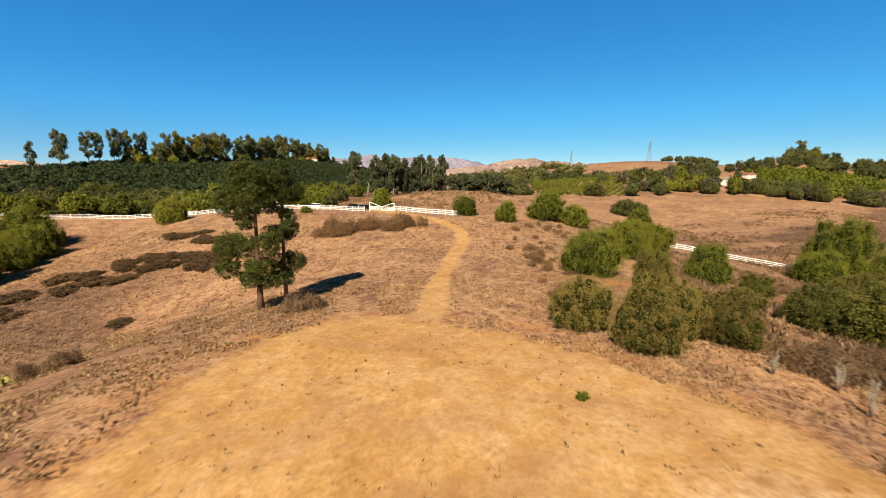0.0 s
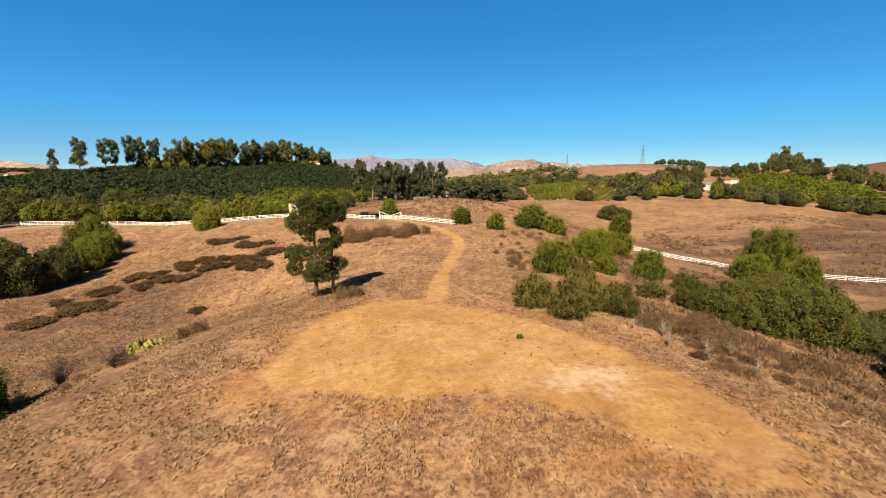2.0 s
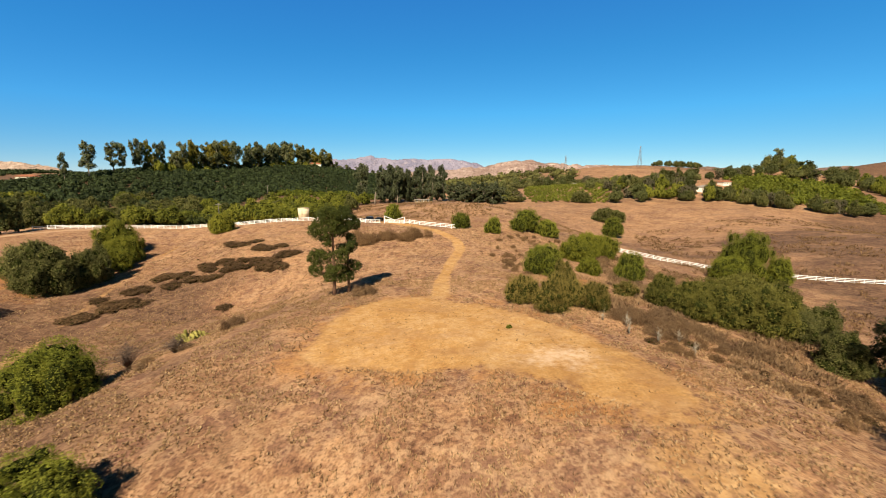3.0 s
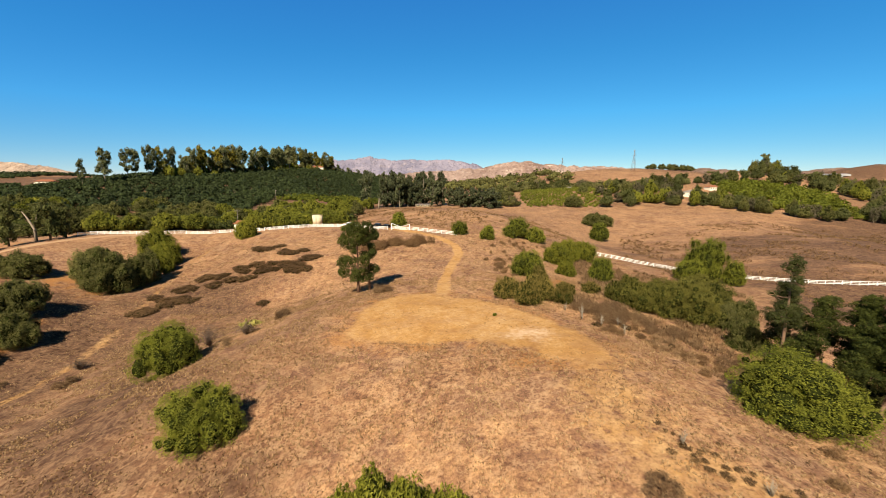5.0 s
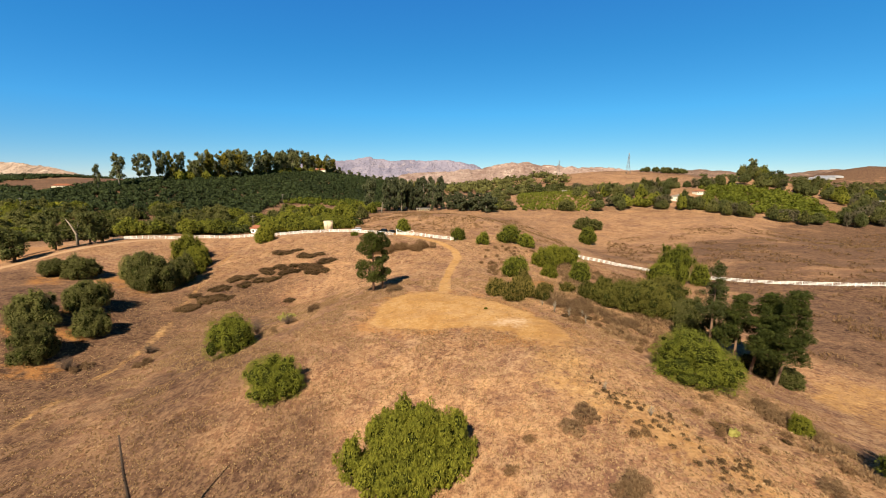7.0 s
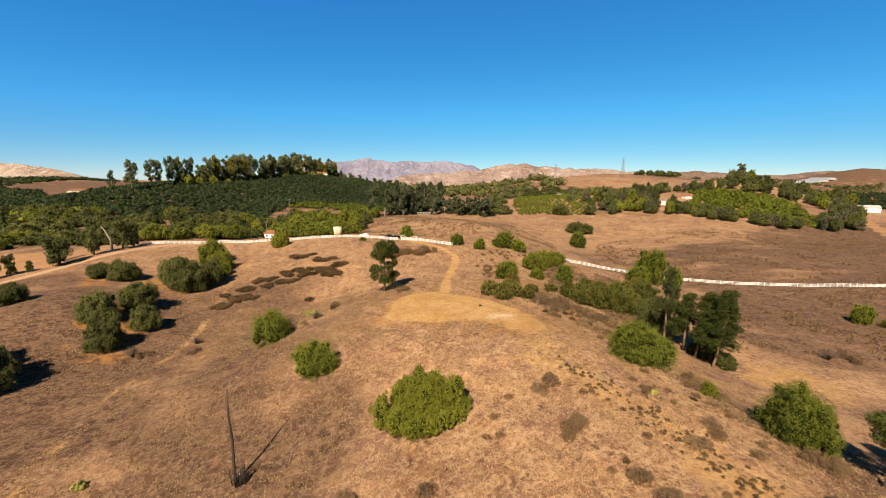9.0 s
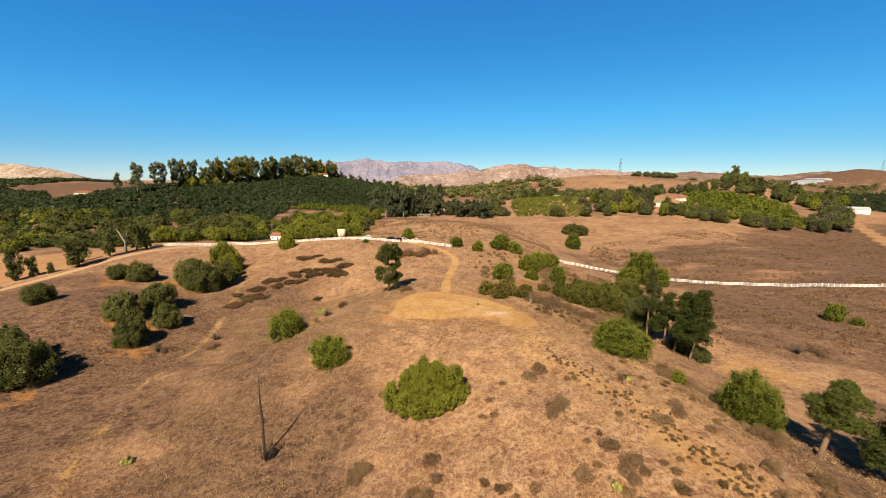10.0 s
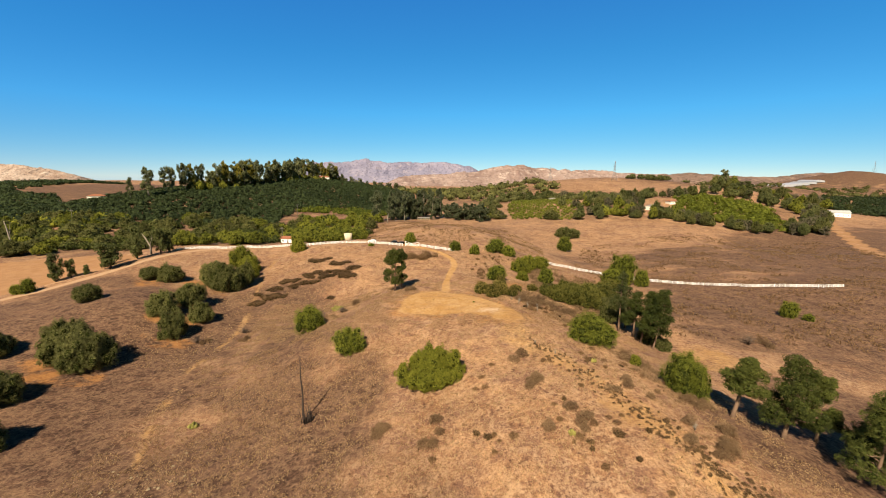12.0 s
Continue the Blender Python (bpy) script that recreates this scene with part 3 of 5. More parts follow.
def foliage(rng, lobes, count, size, slim=0.5, droop=0.3, core=0.54, ball=BALL4, low=-0.8, hearts=999):
    """Leaf sprays in tufts over a group of lobes (x, y, z, rx, ry, rz), round a solid ball inside each lobe. Returns
    corners, quads and the number of sprays.
    """
    L = np.array(lobes, float)
    area = (L[:, 3] * L[:, 4] + L[:, 3] * L[:, 5] + L[:, 4] * L[:, 5])
    pick = rng.choice(len(L), int(count * 1.7), p=area / area.sum())
    tufts = int(np.clip(count / len(L) / 25, 5, 26))
    T = rng.normal(size=(len(L), tufts, 3))
    T /= np.linalg.norm(T, axis=2)[:, :, None]
    reach = 0.76 + 0.26 * rng.random((len(L), tufts))
    bulk = (1.5 / math.sqrt(tufts)) * (0.65 + 0.6 * rng.random((len(L), tufts)))
    which = rng.integers(0, tufts, len(pick))
    d = T[pick, which]
    e = rng.normal(size=(len(pick), 3)) + d * 0.7
    e /= np.linalg.norm(e, axis=1)[:, None]
    loose = rng.random(len(pick)) < 0.45
    far_out = d * reach[pick, which][:, None]
    free = rng.normal(size=(len(pick), 3))
    free /= np.linalg.norm(free, axis=1)[:, None]
    d = np.where(loose[:, None], free, d)
    e = np.where(loose[:, None], free * 0.8 + e * 0.4, e)
    far_out = np.where(loose[:, None], free * 0.62, far_out)
    p = far_out + e * (bulk[pick, which] * (0.5 + 0.5 * rng.random(len(pick)) ** 0.5))[:, None]
    keep = (p[:, 2] > low) & (np.linalg.norm(p, axis=1) > 0.6)
    pick, e, p = pick[keep], e[keep], L[pick[keep], :3] + p[keep] * L[pick[keep], 3:]
    buried = np.zeros(len(p), bool)
    for k in range(len(L)):
        q = np.linalg.norm((p - L[k, :3]) / L[k, 3:], axis=1)
        buried |= (q < 0.66) & (pick != k)
    p, e = p[~buried][:count], e[~buried][:count]
    n = len(p)
    nor = e + 0.5 * rng.normal(size=(n, 3))
    nor /= np.linalg.norm(nor, axis=1)[:, None]
    t = rng.normal(size=(n, 3)) + np.array([0, 0, -1]) * droop * 3
    t -= (t * nor).sum(1)[:, None] * nor
    t /= np.linalg.norm(t, axis=1)[:, None]
    b = np.cross(nor, t)
    s = size * (0.6 + 0.8 * rng.random(n))[:, None]
    V = np.stack([p - t * s * 0.5, p + b * s * slim * 0.5, p + t * s * 0.5, p - b * s * slim * 0.5], 1).reshape(-1, 3)
    Q = np.arange(n * 4).reshape(-1, 4)
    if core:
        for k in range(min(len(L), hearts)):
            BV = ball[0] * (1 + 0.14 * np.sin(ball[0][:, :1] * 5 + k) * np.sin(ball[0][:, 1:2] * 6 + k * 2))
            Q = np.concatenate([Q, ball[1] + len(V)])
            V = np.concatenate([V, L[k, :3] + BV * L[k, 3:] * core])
    return V, Q, n


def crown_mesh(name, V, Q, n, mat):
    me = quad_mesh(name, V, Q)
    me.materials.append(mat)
    # the inner balls carry the painted shade, the sprays the leaf colour
    me.materials.append(CROWN_SHADE)
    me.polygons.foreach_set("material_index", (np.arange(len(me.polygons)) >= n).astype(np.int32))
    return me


def limbs(bm, rng, lobes, foot, radius, lean=(0, 0), sides=7, spread=0.55):
    """A trunk with a limb into every lobe."""
    top = max(l[2] for l in lobes)
    cx, cy = foot
    pts = [(cx + lean[0] * k, cy + lean[1] * k, -0.4 + (top + 0.4) * k) for k in (0, 0.12, 0.4, 0.7, 0.95)]
    add_tube(bm, pts, [radius * 1.35, radius, radius * 0.8, radius * 0.5, radius * 0.15], sides)
    for x, y, z, rx, ry, rz in lobes:
        k = max(0.08, min(0.9, (z - spread * max(rx, ry)) / top))
        a = Vector((cx + lean[0] * k, cy + lean[1] * k, top * k))
        b = Vector((x, y, z))
        mid = (a + b) / 2 + Vector((0, 0, -0.12 * (b - a).length))
        add_tube(bm, [a, mid, b], [radius * 0.4, radius * 0.28, radius * 0.1], 5)


def plant(name, rng, lobes, leaf, mat, bark, radius, label, category, group="", at=(0, 0), turn=0.0, lean=(0, 0), leaf_label="", foot=(0, 0)):
    """A tree or bush: trunk with limbs, and a crown of leaf sprays."""
    t = thing(name, at[0], at[1], label, category, group, turn)
    bm = bmesh.new()
    limbs(bm, rng, [l for l in lobes if l[3] > 0.4 * max(q[3] for q in lobes)][:26], foot, radius, lean)
    part("trunk", bm, bark, t)
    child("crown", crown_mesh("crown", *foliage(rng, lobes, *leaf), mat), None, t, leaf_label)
    return t


def clump_lobes(rng, w, h, n, base=0.35):
    """Lobes of a rounded, uneven bush w wide and h high: a ring of low ones, a ring of middle ones, and tops."""
    out = [(0, 0, h * 0.45, w * 0.3, w * 0.3, h * 0.42)]
    for ring, reach, height, bulk in ((n, 0.345, base, 0.16), (max(4, n - 1), 0.3, 0.55, 0.165), (max(4, n // 2 + 1), 0.17, 0.74, 0.155)):
        start = rng.random() * math.tau
        for k in range(ring):
            a = start + math.tau * (k + rng.random() * 0.7) / ring
            r = w * reach * (0.75 + 0.5 * rng.random())
            s = w * bulk * (0.7 + 0.6 * rng.random())
            z = h * height * (0.8 + 0.4 * rng.random())
            out.append((math.cos(a) * r, math.sin(a) * r, z, s, s, s * (0.9 + 0.5 * rng.random())))
    return out


def rugged(rng, lobes, n, size=(0.28, 0.5), out=0.8):
    """Smaller lobes standing out of the larger ones, for an uneven outline."""
    more = []
    for x, y, z, a, b, c in lobes:
        for k in range(n):
            d = Vector(rng.normal(size=3)).normalized()
            if d.z < -0.2:
                d.z = -d.z * 0.6
            s = size[0] + (size[1] - size[0]) * rng.random()
            more.append((x + d.x * a * out, y + d.y * b * out, z + d.z * c * out, a * s, b * s, c * s * 1.1))
    return list(lobes) + more


class Stand:
    """A few grown examples of one kind, copied to further places with their own size and turn."""

    def __init__(self, name, examples, label, category, group, size):
        self.name, self.examples, self.tags, self.size, self.used = name, examples, (label, category, group), size, 0
        self.rng = np.random.default_rng(len(name) * 7 + len(label))

    def put(self, x, y, w, h, label="", sink=0.35):
        ex = self.examples[self.used % len(self.examples)]
        first = self.used < len(self.examples)
        self.used += 1
        m = pose(x, y, gz(x, y) - sink, 0, 0, self.rng.random() * 360) @ Matrix.Diagonal((w / self.size[0], w / self.size[0], h / self.size[1], 1))
        if first:
            ex.matrix_basis = m
            ob = ex
        else:
            ob = copy_thing(ex, m)
            ob.matrix_basis = m
        tagged(ob, label or self.tags[0], self.tags[1], self.tags[2])
        return ob


def bush_stand(name, mat, label, category, group, seeds, w=10.0, h=7.0, leaf=(38000, 0.2, 0.5, 0.45), bark=BARK, n=9, radius=0.22, base=0.27, knobs=1, knob=(0.28, 0.5), out=0.8):
    ex = []
    for s in seeds:
        rng = np.random.default_rng(s)
        ex.append(plant(name, rng, rugged(rng, clump_lobes(rng, w, h, n, base), knobs, knob, out), leaf, mat, bark, radius, label, category, group))
    return Stand(name, ex, label, category, group, (w, h))


# ---- the pair of pines beside the clearing ----
def pine(at, lobes, lean, seed, label, radius=0.34):
    rng = np.random.default_rng(seed)
    lobes = [(x * 0.84, y * 0.84, z, a * 0.95, b * 0.95, c * 1.25) for x, y, z, a, b, c in lobes]
    lobes = rugged(rng, lobes, 4, (0.3, 0.5), 0.8)
    return plant("pine_tree", rng, lobes, (len(lobes) * 430, 0.5, 0.12, 0.05, 0.34), NEEDLES, PINE_BARK, radius, label, "tree", "pines beside the clearing", at, 0, lean)


pine((-21.4, 47.2), [(-0.3, 0, 15.4, 2.2, 2.1, 1.6), (-2.0, 0.5, 14.2, 1.9, 1.9, 1.5), (-3.0, -0.4, 12.3, 1.8, 1.7, 1.4), (0.7, -0.6, 13.6, 1.8, 1.8, 1.5), (-1.3, 0.6, 11.6, 1.6, 1.6, 1.1), (-1.0, -0.8, 10.2, 0.9, 0.9, 0.6),
    (-3.7, 0.2, 7.4, 1.6, 1.7, 1.2), (-3.7, -0.6, 5.1, 1.3, 1.3, 1.1), (-2.0, 0.9, 7.2, 1.6, 1.5, 1.1), (0.3, 0.4, 4.8, 1.8, 1.7, 1.3), (1.8, -0.7, 7.7, 1.5, 1.5, 1.1), (1.3, 0.3, 3.5, 1.3, 1.3, 0.8), (-0.9, -0.5, 3.8, 1.2, 1.2, 0.9)], (0.2, 0), 3, "tall dark green pine with a bare lower trunk")
pine((-19.0, 48.9), [(-0.2, 0, 15.0, 2.0, 1.9, 1.5), (1.2, 0.5, 13.7, 1.5, 1.5, 1.3), (-0.9, -0.5, 12.2, 1.4, 1.4, 1.1), (0.9, 0.2, 10.6, 1.1, 1.1, 0.7), (-0.9, 0.5, 8.4, 1.6, 1.6, 1.0), (1.2, -0.4, 9.4, 1.2, 1.2, 0.7), (0.9, 0.3, 5.2, 1.5, 1.4, 1.0), (0.2, -0.3, 3.4, 1.2, 1.2, 0.8)], (0.1, 0), 4, "slimmer dark pine standing beside its twin", 0.28)

# ---- bushes and trees round the clearing and on the slopes ----
peppers = bush_stand("pepper_bush", PEPPER, "rounded light green pepper bush on dry slope", "bush", "pepper bushes", (11, 12, 13), 14.0, 9.0, (46000, 0.34, 0.3, 0.8), n=10)
wide = np.random.default_rng(14)
plant("pepper_bush", wide, rugged(wide, [(-6.9, -1.0, 2.0, 1.7, 2.0, 3.0), (-2.8, 0.4, 3.6, 2.3, 2.4, 3.3), (-0.2, 1.0, 4.6, 2.2, 2.3, 3.4), (1.6, 0.6, 5.4, 2.1, 2.2, 3.0), (4.2, 0.6, 4.1, 2.3, 2.3, 3.2), (6.2, 0.0, 2.2, 1.8, 1.9, 2.4),
    (-4.2, -2.8, 1.4, 2.2, 2.0, 2.2), (-1.0, -3.6, 1.3, 2.5, 2.1, 2.3), (2.2, -3.2, 1.9, 2.4, 2.1, 2.5), (4.8, -2.0, 1.8, 2.0, 1.8, 2.2), (-3.4, 3.0, 2.0, 2.2, 2.0, 2.6), (0.4, 3.6, 2.4, 2.4, 2.0, 2.8), (3.8, 3.0, 2.2, 2.2, 2.0, 2.6), (0, 0, 3, 4.2, 3.6, 3.0)], 6, (0.26, 0.46), 0.9),
    (80000, 0.34, 0.28, 0.8), PEPPER, BARK, 0.25, "large light green pepper bush with side lobe", "bush", "pepper bushes", (-6.0, -24.5))
sumac = bush_stand("sumac_bush", SUMAC, "dense rounded green bush on dry slope", "bush", "green bushes", (21, 22, 23), leaf=(44000, 0.17, 0.42, 0.5), n=10, knobs=2, knob=(0.3, 0.55), out=0.9)
sumac.put(-29.2, -5.8, 8.8, 6.0)
sumac.put(-46.5, 15.0, 9.8, 7.8)
sumac.put(38.2, -6.5, 13.5, 7.0, "broad dense green bush on the spur")
sumac.put(50.3, -32.5, 10.0, 8.5)
sumac.put(6.0, 115.0, 6.8, 5.6)
sumac.put(16.5, 108.5, 6.0, 5.2)
sumac.put(-21.0, 141.0, 7.0, 6.4, "round green bush behind the white gate")
sumac.put(-44.2, 135.0, 4.0, 2.2, "low green bush beside the white fence")
sumac.put(29.5, 118.0, 11.5, 7.2)
sumac.put(36.5, 114.0, 8.0, 5.8)
sumac.put(21.3, 58.5, 8.6, 6.6)
sumac.put(46.2, 71.0, 8.0, 6.8)
sumac.put(94.0, 98.0, 13.5, 15.0, "tall spreading bright green tree in the gully")
sumac.put(86.5, 94.0, 10.5, 8.0)
sumac.put(103.5, 95.0, 8.0, 8.5)
sumac.put(142.0, 47.0, 6.5, 6.5)
sumac.put(146.5, 42.5, 4.2, 3.0)
sumac.put(96.0, 203.0, 12.0, 10.0)
peppers.put(44.7, -20.0, 3.0, 3.0, "small light green pepper bush below the spur")
peppers.put(36.5, 84.0, 9.0, 6.5)
peppers.put(43.0, 93.0, 9.0, 7.0)
peppers.put(34.0, 66.0, 6.0, 4.5)
peppers.put(50.5, 99.0, 8.5, 6.5)
peppers.put(-88.5, 135.5, 9.0, 7.5, "light green pepper tree beside white fence")
olives = bush_stand("scrub_oak_bush", OLIVE, "olive-brown scrub bush at the slope's edge", "bush", "olive scrub", (31, 32, 33), n=9, leaf=(24000, 0.26, 0.3, 0.2, 0.55), knobs=3, knob=(0.35, 0.65), out=1.0)
olives.put(12.2, 35.5, 5.6, 4.7)
olives.put(15.6, 30.2, 5.2, 4.5)
olives.put(19.8, 38.4, 4.8, 6.0)
olives.put(19.8, 33.6, 4.4, 4.8)
olives.put(17.2, 33.6, 4.2, 4.8)
olives.put(23.0, 31.6, 4.2, 3.9)
olives.put(26.5, 41.5, 4.6, 3.0)
olives.put(34.0, 46.0, 4.5, 2.6)
olives.put(43.0, 42.0, 6.5, 4.4)
willows = bush_stand("willow_bush", leaf_material("willow_leaves", (0.105, 0.1, 0.02), (0.34, 0.305, 0.062)), "grey-green willow thicket in the gully", "bush", "gully willows", (41, 42, 43), n=9, leaf=(22000, 0.34, 0.28, 0.4, 0.55), knobs=3, knob=(0.35, 0.6), out=1.0)
willows.put(48.5, 43.0, 10.0, 6.4)
willows.put(56.5, 45.0, 12.0, 7.6)
willows.put(64.0, 49.0, 11.5, 7.4)
willows.put(71.0, 58.0, 11.0, 7.5)
willows.put(66.0, 67.0, 8.0, 5.0)
willows.put(57.0, 58.0, 8.0, 4.6)
willows.put(77.0, 74.0, 10.0, 7.0)
willows.put(54.0, 70.0, 6.0, 4.0)
willows.put(41.0, 36.0, 7.0, 5.4)
willows.put(46.5, 37.0, 9.5, 6.6)
willows.put(53.0, 37.0, 10.0, 7.2)
willows.put(38.5, 41.0, 5.5, 4.2)
oaks = bush_stand("oak_tree", OAK, "dark rounded oak with thick low crown", "tree", "oaks on the valley slope", (51, 52, 53), n=10, leaf=(28000, 0.3, 0.42, 0.2, 0.6), base=0.27, knobs=3, knob=(0.35, 0.6), out=0.95)


def oak(x, y, w, h, label=""):
    return oaks.put(x, y, w * 0.92, h, label)


oak(-138.5, 76.5, 9.5, 6.2)
oak(-129.5, 76.5, 11.5, 7.6)
oak(-107.1, 34.6, 10.2, 8.2)
oak(-104.2, 48.2, 11.6, 8.8)
oak(-96.4, 23.2, 9.4, 9.0)
oak(-94.3, 37.0, 8.6, 7.0)
oak(-139.0, 41.0, 9.5, 7.0)
oak(-106.5, -1.5, 14.5, 11.5, "large dark oak with a thick spreading crown")
oak(-114.5, 2.5, 14.5, 11.0, "large dark oak with a thick spreading crown")
oak(59.5, 37.5, 7.5, 5.6, "dark rounded oak among the gully willows")
oak(66.5, 41.0, 8.0, 6.4, "dark rounded oak among the gully willows")
oak(57.0, 26.0, 7.0, 6.0, "dark rounded oak behind the grove")
oak(65.5, 13.0, 7.5, 4.4, "dark rounded oak in the shade of the grove")
oak(67.5, 8.5, 6.5, 3.6, "dark rounded oak in the shade of the grove")
oak(-103.5, 75.5, 14.0, 12.0)
oak(-110.5, 80.0, 13.0, 12.0)
oak(-99.0, 84.0, 11.0, 10.5)
oak(-136.0, 1.0, 11.0, 8.0)
oak(-112.0, -22.0, 12.0, 8.0)
oak(-98.5, -39.0, 10.0, 8.0)
peppers.put(-105.5, 104.0, 11.0, 9.5)
peppers.put(-112.5, 112.0, 12.5, 11.0)
peppers.put(-101.0, 96.0, 8.0, 7.0)
oak(112.0, 258.0, 17.0, 9.0, "dark oak in the grassy swale")
oak(121.0, 262.0, 15.0, 8.5, "dark oak in the grassy swale")
oak(124.0, 346.0, 18.0, 10.0, "dark oak below the citrus grove")

# ---- pines and gums of the grove on the spur ----
def pine_lobes(rng, h, w, start, tiers, per):
    out = []
    for k in range(tiers):
        f = k / (tiers - 1)
        z = h * (start + (0.96 - start) * f)
        reach = w * (0.6 - 0.46 * f) if k else w * 0.4
        for j in range(per):
            a = rng.random() * math.tau
            r = reach * (0.35 + 0.65 * rng.random())
            s = w * (0.175 - 0.05 * f) * (0.75 + 0.6 * rng.random())
            out.append((math.cos(a) * r, math.sin(a) * r, z + (rng.random() - 0.5) * 0.8, s, s, s * 0.8))
    out.append((0, 0, h * 0.96, w * 0.15, w * 0.15, h * 0.06))
    return out


def spur_pine(at, h, w, start, seed, label, mat=NEEDLES, lean=(0, 0), tiers=9, per=4, bark=RED_BARK, name="pine_tree", size=0.5, dens=620, radius=0.3):
    rng = np.random.default_rng(seed)
    lobes = [(x + lean[0] * z / h, y + lean[1] * z / h, z, a, b, c) for x, y, z, a, b, c in pine_lobes(rng, h, w, start, tiers, per)]
    return plant(name, rng, lobes, (int(len(lobes) * dens * 1.1), size, 0.12, 0.1, 0.38), mat, bark, radius, label, "tree", "grove on the spur", at, 0, lean)


spur_pine((63.5, 6.5), 19.0, 7.6, 0.3, 61, "dense dark pine with leaning bare trunk", lean=(2.2, 0), tiers=12, per=6, dens=420)
spur_pine((61.6, 10.8), 17.0, 7.5, 0.4, 62, "dark pine with a bare leaning trunk", lean=(2.5, 0))
spur_pine((61.5, 15.5), 15.0, 7.5, 0.35, 63, "dark pine among the grove", tiers=7)
spur_pine((57.5, 18.0), 20.5, 6.0, 0.45, 64, "thin grey-green gum with a reddish bare trunk", SPUR_GUM, bark=RED_BARK, name="gum_tree", per=3, tiers=8, dens=330)
spur_pine((67.5, 14.0), 15.5, 7.0, 0.25, 65, "dark pine among the grove", tiers=8)
spur_pine((62.0, 23.0), 15.0, 7.0, 0.2, 66, "grey-green gum in the grove", SPUR_GUM, bark=RED_BARK, name="gum_tree", dens=500)
spur_pine((54.5, -41.0), 12.0, 8.0, 0.55, 67, "umbrella-shaped dark pine with reddish trunk", SPUR_NEEDLES, lean=(2.2, 0), tiers=5, per=7, radius=0.42)
spur_pine((60.5, -46.5), 15.5, 9.5, 0.28, 68, "open drooping pine with reddish trunk", SPUR_NEEDLES, lean=(1.5, 0), tiers=9, per=5, radius=0.4)
spur_pine((67.5, -46.0), 13.0, 7.0, 0.3, 69, "drooping green pine at the slope's foot", SPUR_NEEDLES, tiers=8)
spur_pine((66.0, -58.0), 15.0, 10.0, 0.2, 70, "drooping green pine at the slope's foot", SPUR_NEEDLES, lean=(1, 0), per=4)
spur_pine((73.0, -53.0), 14.0, 9.0, 0.25, 71, "drooping green pine at the slope's foot", SPUR_NEEDLES, per=4)
spur_pine((74.0, -70.0), 14.0, 9.0, 0.25, 72, "drooping green pine at the slope's foot", SPUR_NEEDLES, per=4)

# ---- low brush ----
def low_brush_stand(name, mat, label, group, seeds, leaf=(2600, 0.3, 0.13, -0.35, 0.0), w=3.0, h=1.1):
    return bush_stand(name, mat, label, "shrub", group, seeds, w, h, leaf, n=5, radius=0.04, base=0.25)


rust = low_brush_stand("brown_shrub", RUST, "low dark brown dry shrub on the slope", "brown shrubs on the slope", (81, 82, 83), (2600, 0.32, 0.2, -0.3, 0.5))
scatter = np.random.default_rng(5)


def patch_of(stand, x, y, rx, ry, n, w=(2.2, 4.2), h=(0.7, 1.3), label=""):
    for k in range(n):
        a, r = scatter.random() * math.tau, math.sqrt(scatter.random())
        stand.put(x + math.cos(a) * r * rx, y + math.sin(a) * r * ry, w[0] + (w[1] - w[0]) * scatter.random(), h[0] + (h[1] - h[0]) * scatter.random(), label, 0.1)


for x, y, rx, ry, n in ((-69, 112, 5, 3, 6), (-56, 101, 5, 3, 5), (-54.6, 88, 7, 3.5, 10), (-66, 88, 5, 3, 6), (-60, 85, 3, 2, 3), (-76, 84.5, 4, 2, 5), (-66, 80, 4, 2, 4), (-48, 84, 4, 2, 4), (-82.5, 77, 3.5, 2, 4), (-79, 68, 5, 2.2, 8), (-84, 61, 3, 1.6, 4), (-73, 77, 2, 1, 2), (-52, 65, 2, 1, 1), (-46.5, 93, 3, 2, 4), (-88, 71, 1.5, 1, 1)):
    patch_of(rust, x, y, rx, ry, int(n * 1.7), (2.8, 5.6), (0.6, 1.1))
dry = low_brush_stand("dry_shrub", DRY, "grey-brown dry shrub on the hillside", "dry shrubs", (84, 85, 86))
for x, y, rx, ry, n in ((-26, 100.5, 5, 3, 10), (-19, 103, 5, 3, 8), (-11, 98.5, 4, 2, 6), (-8, 103, 4, 2, 5), (-29, 108, 3, 2, 3)):
    patch_of(dry, x, y, rx, ry, n, (2.5, 4.5), (1.4, 2.4), "tall grey-brown dry brush near the gate")
for x, y, rx, ry, n in ((17, 76, 5, 18, 16), (23, 98, 7, 9, 10), (18, 62, 6, 7, 8), (12, 48, 4, 4, 3), (35, 104, 8, 6, 8)):
    patch_of(dry, x, y, rx, ry, n, (1.0, 2.4), (0.4, 0.9))
sage = low_brush_stand("sage_shrub", SAGE, "pale grey-brown sage shrub on the slope", "sage shrubs", (87, 88, 89))
for x, y, rx, ry, n in ((28, 26, 6, 5, 9), (38, 22, 6, 6, 9), (45, 8, 5, 7, 7), (46, -16, 4, 9, 10), (47, -36, 4, 6, 9), (42, -52, 6, 6, 10), (36, -36, 6, 7, 5), (14, -34, 4, 3, 4), (20, -48, 6, 4, 5), (-18, -39, 3.2, 1.8, 5), (-6, -43, 4, 5, 4), (-72, 24, 3, 2, 2), (-84, 21, 2, 2, 2), (-41, 22, 5, 5, 5), (-36, 36, 4, 4, 3), (-16, 43.5, 2, 1, 2), (55, 48, 9, 12, 12), (64, 84, 12, 10, 10), (105, 18, 6, 5, 3), (48, 92, 10, 12, 9)):
    patch_of(sage, x, y, rx, ry, n, (1.4, 3.4), (0.6, 1.4))
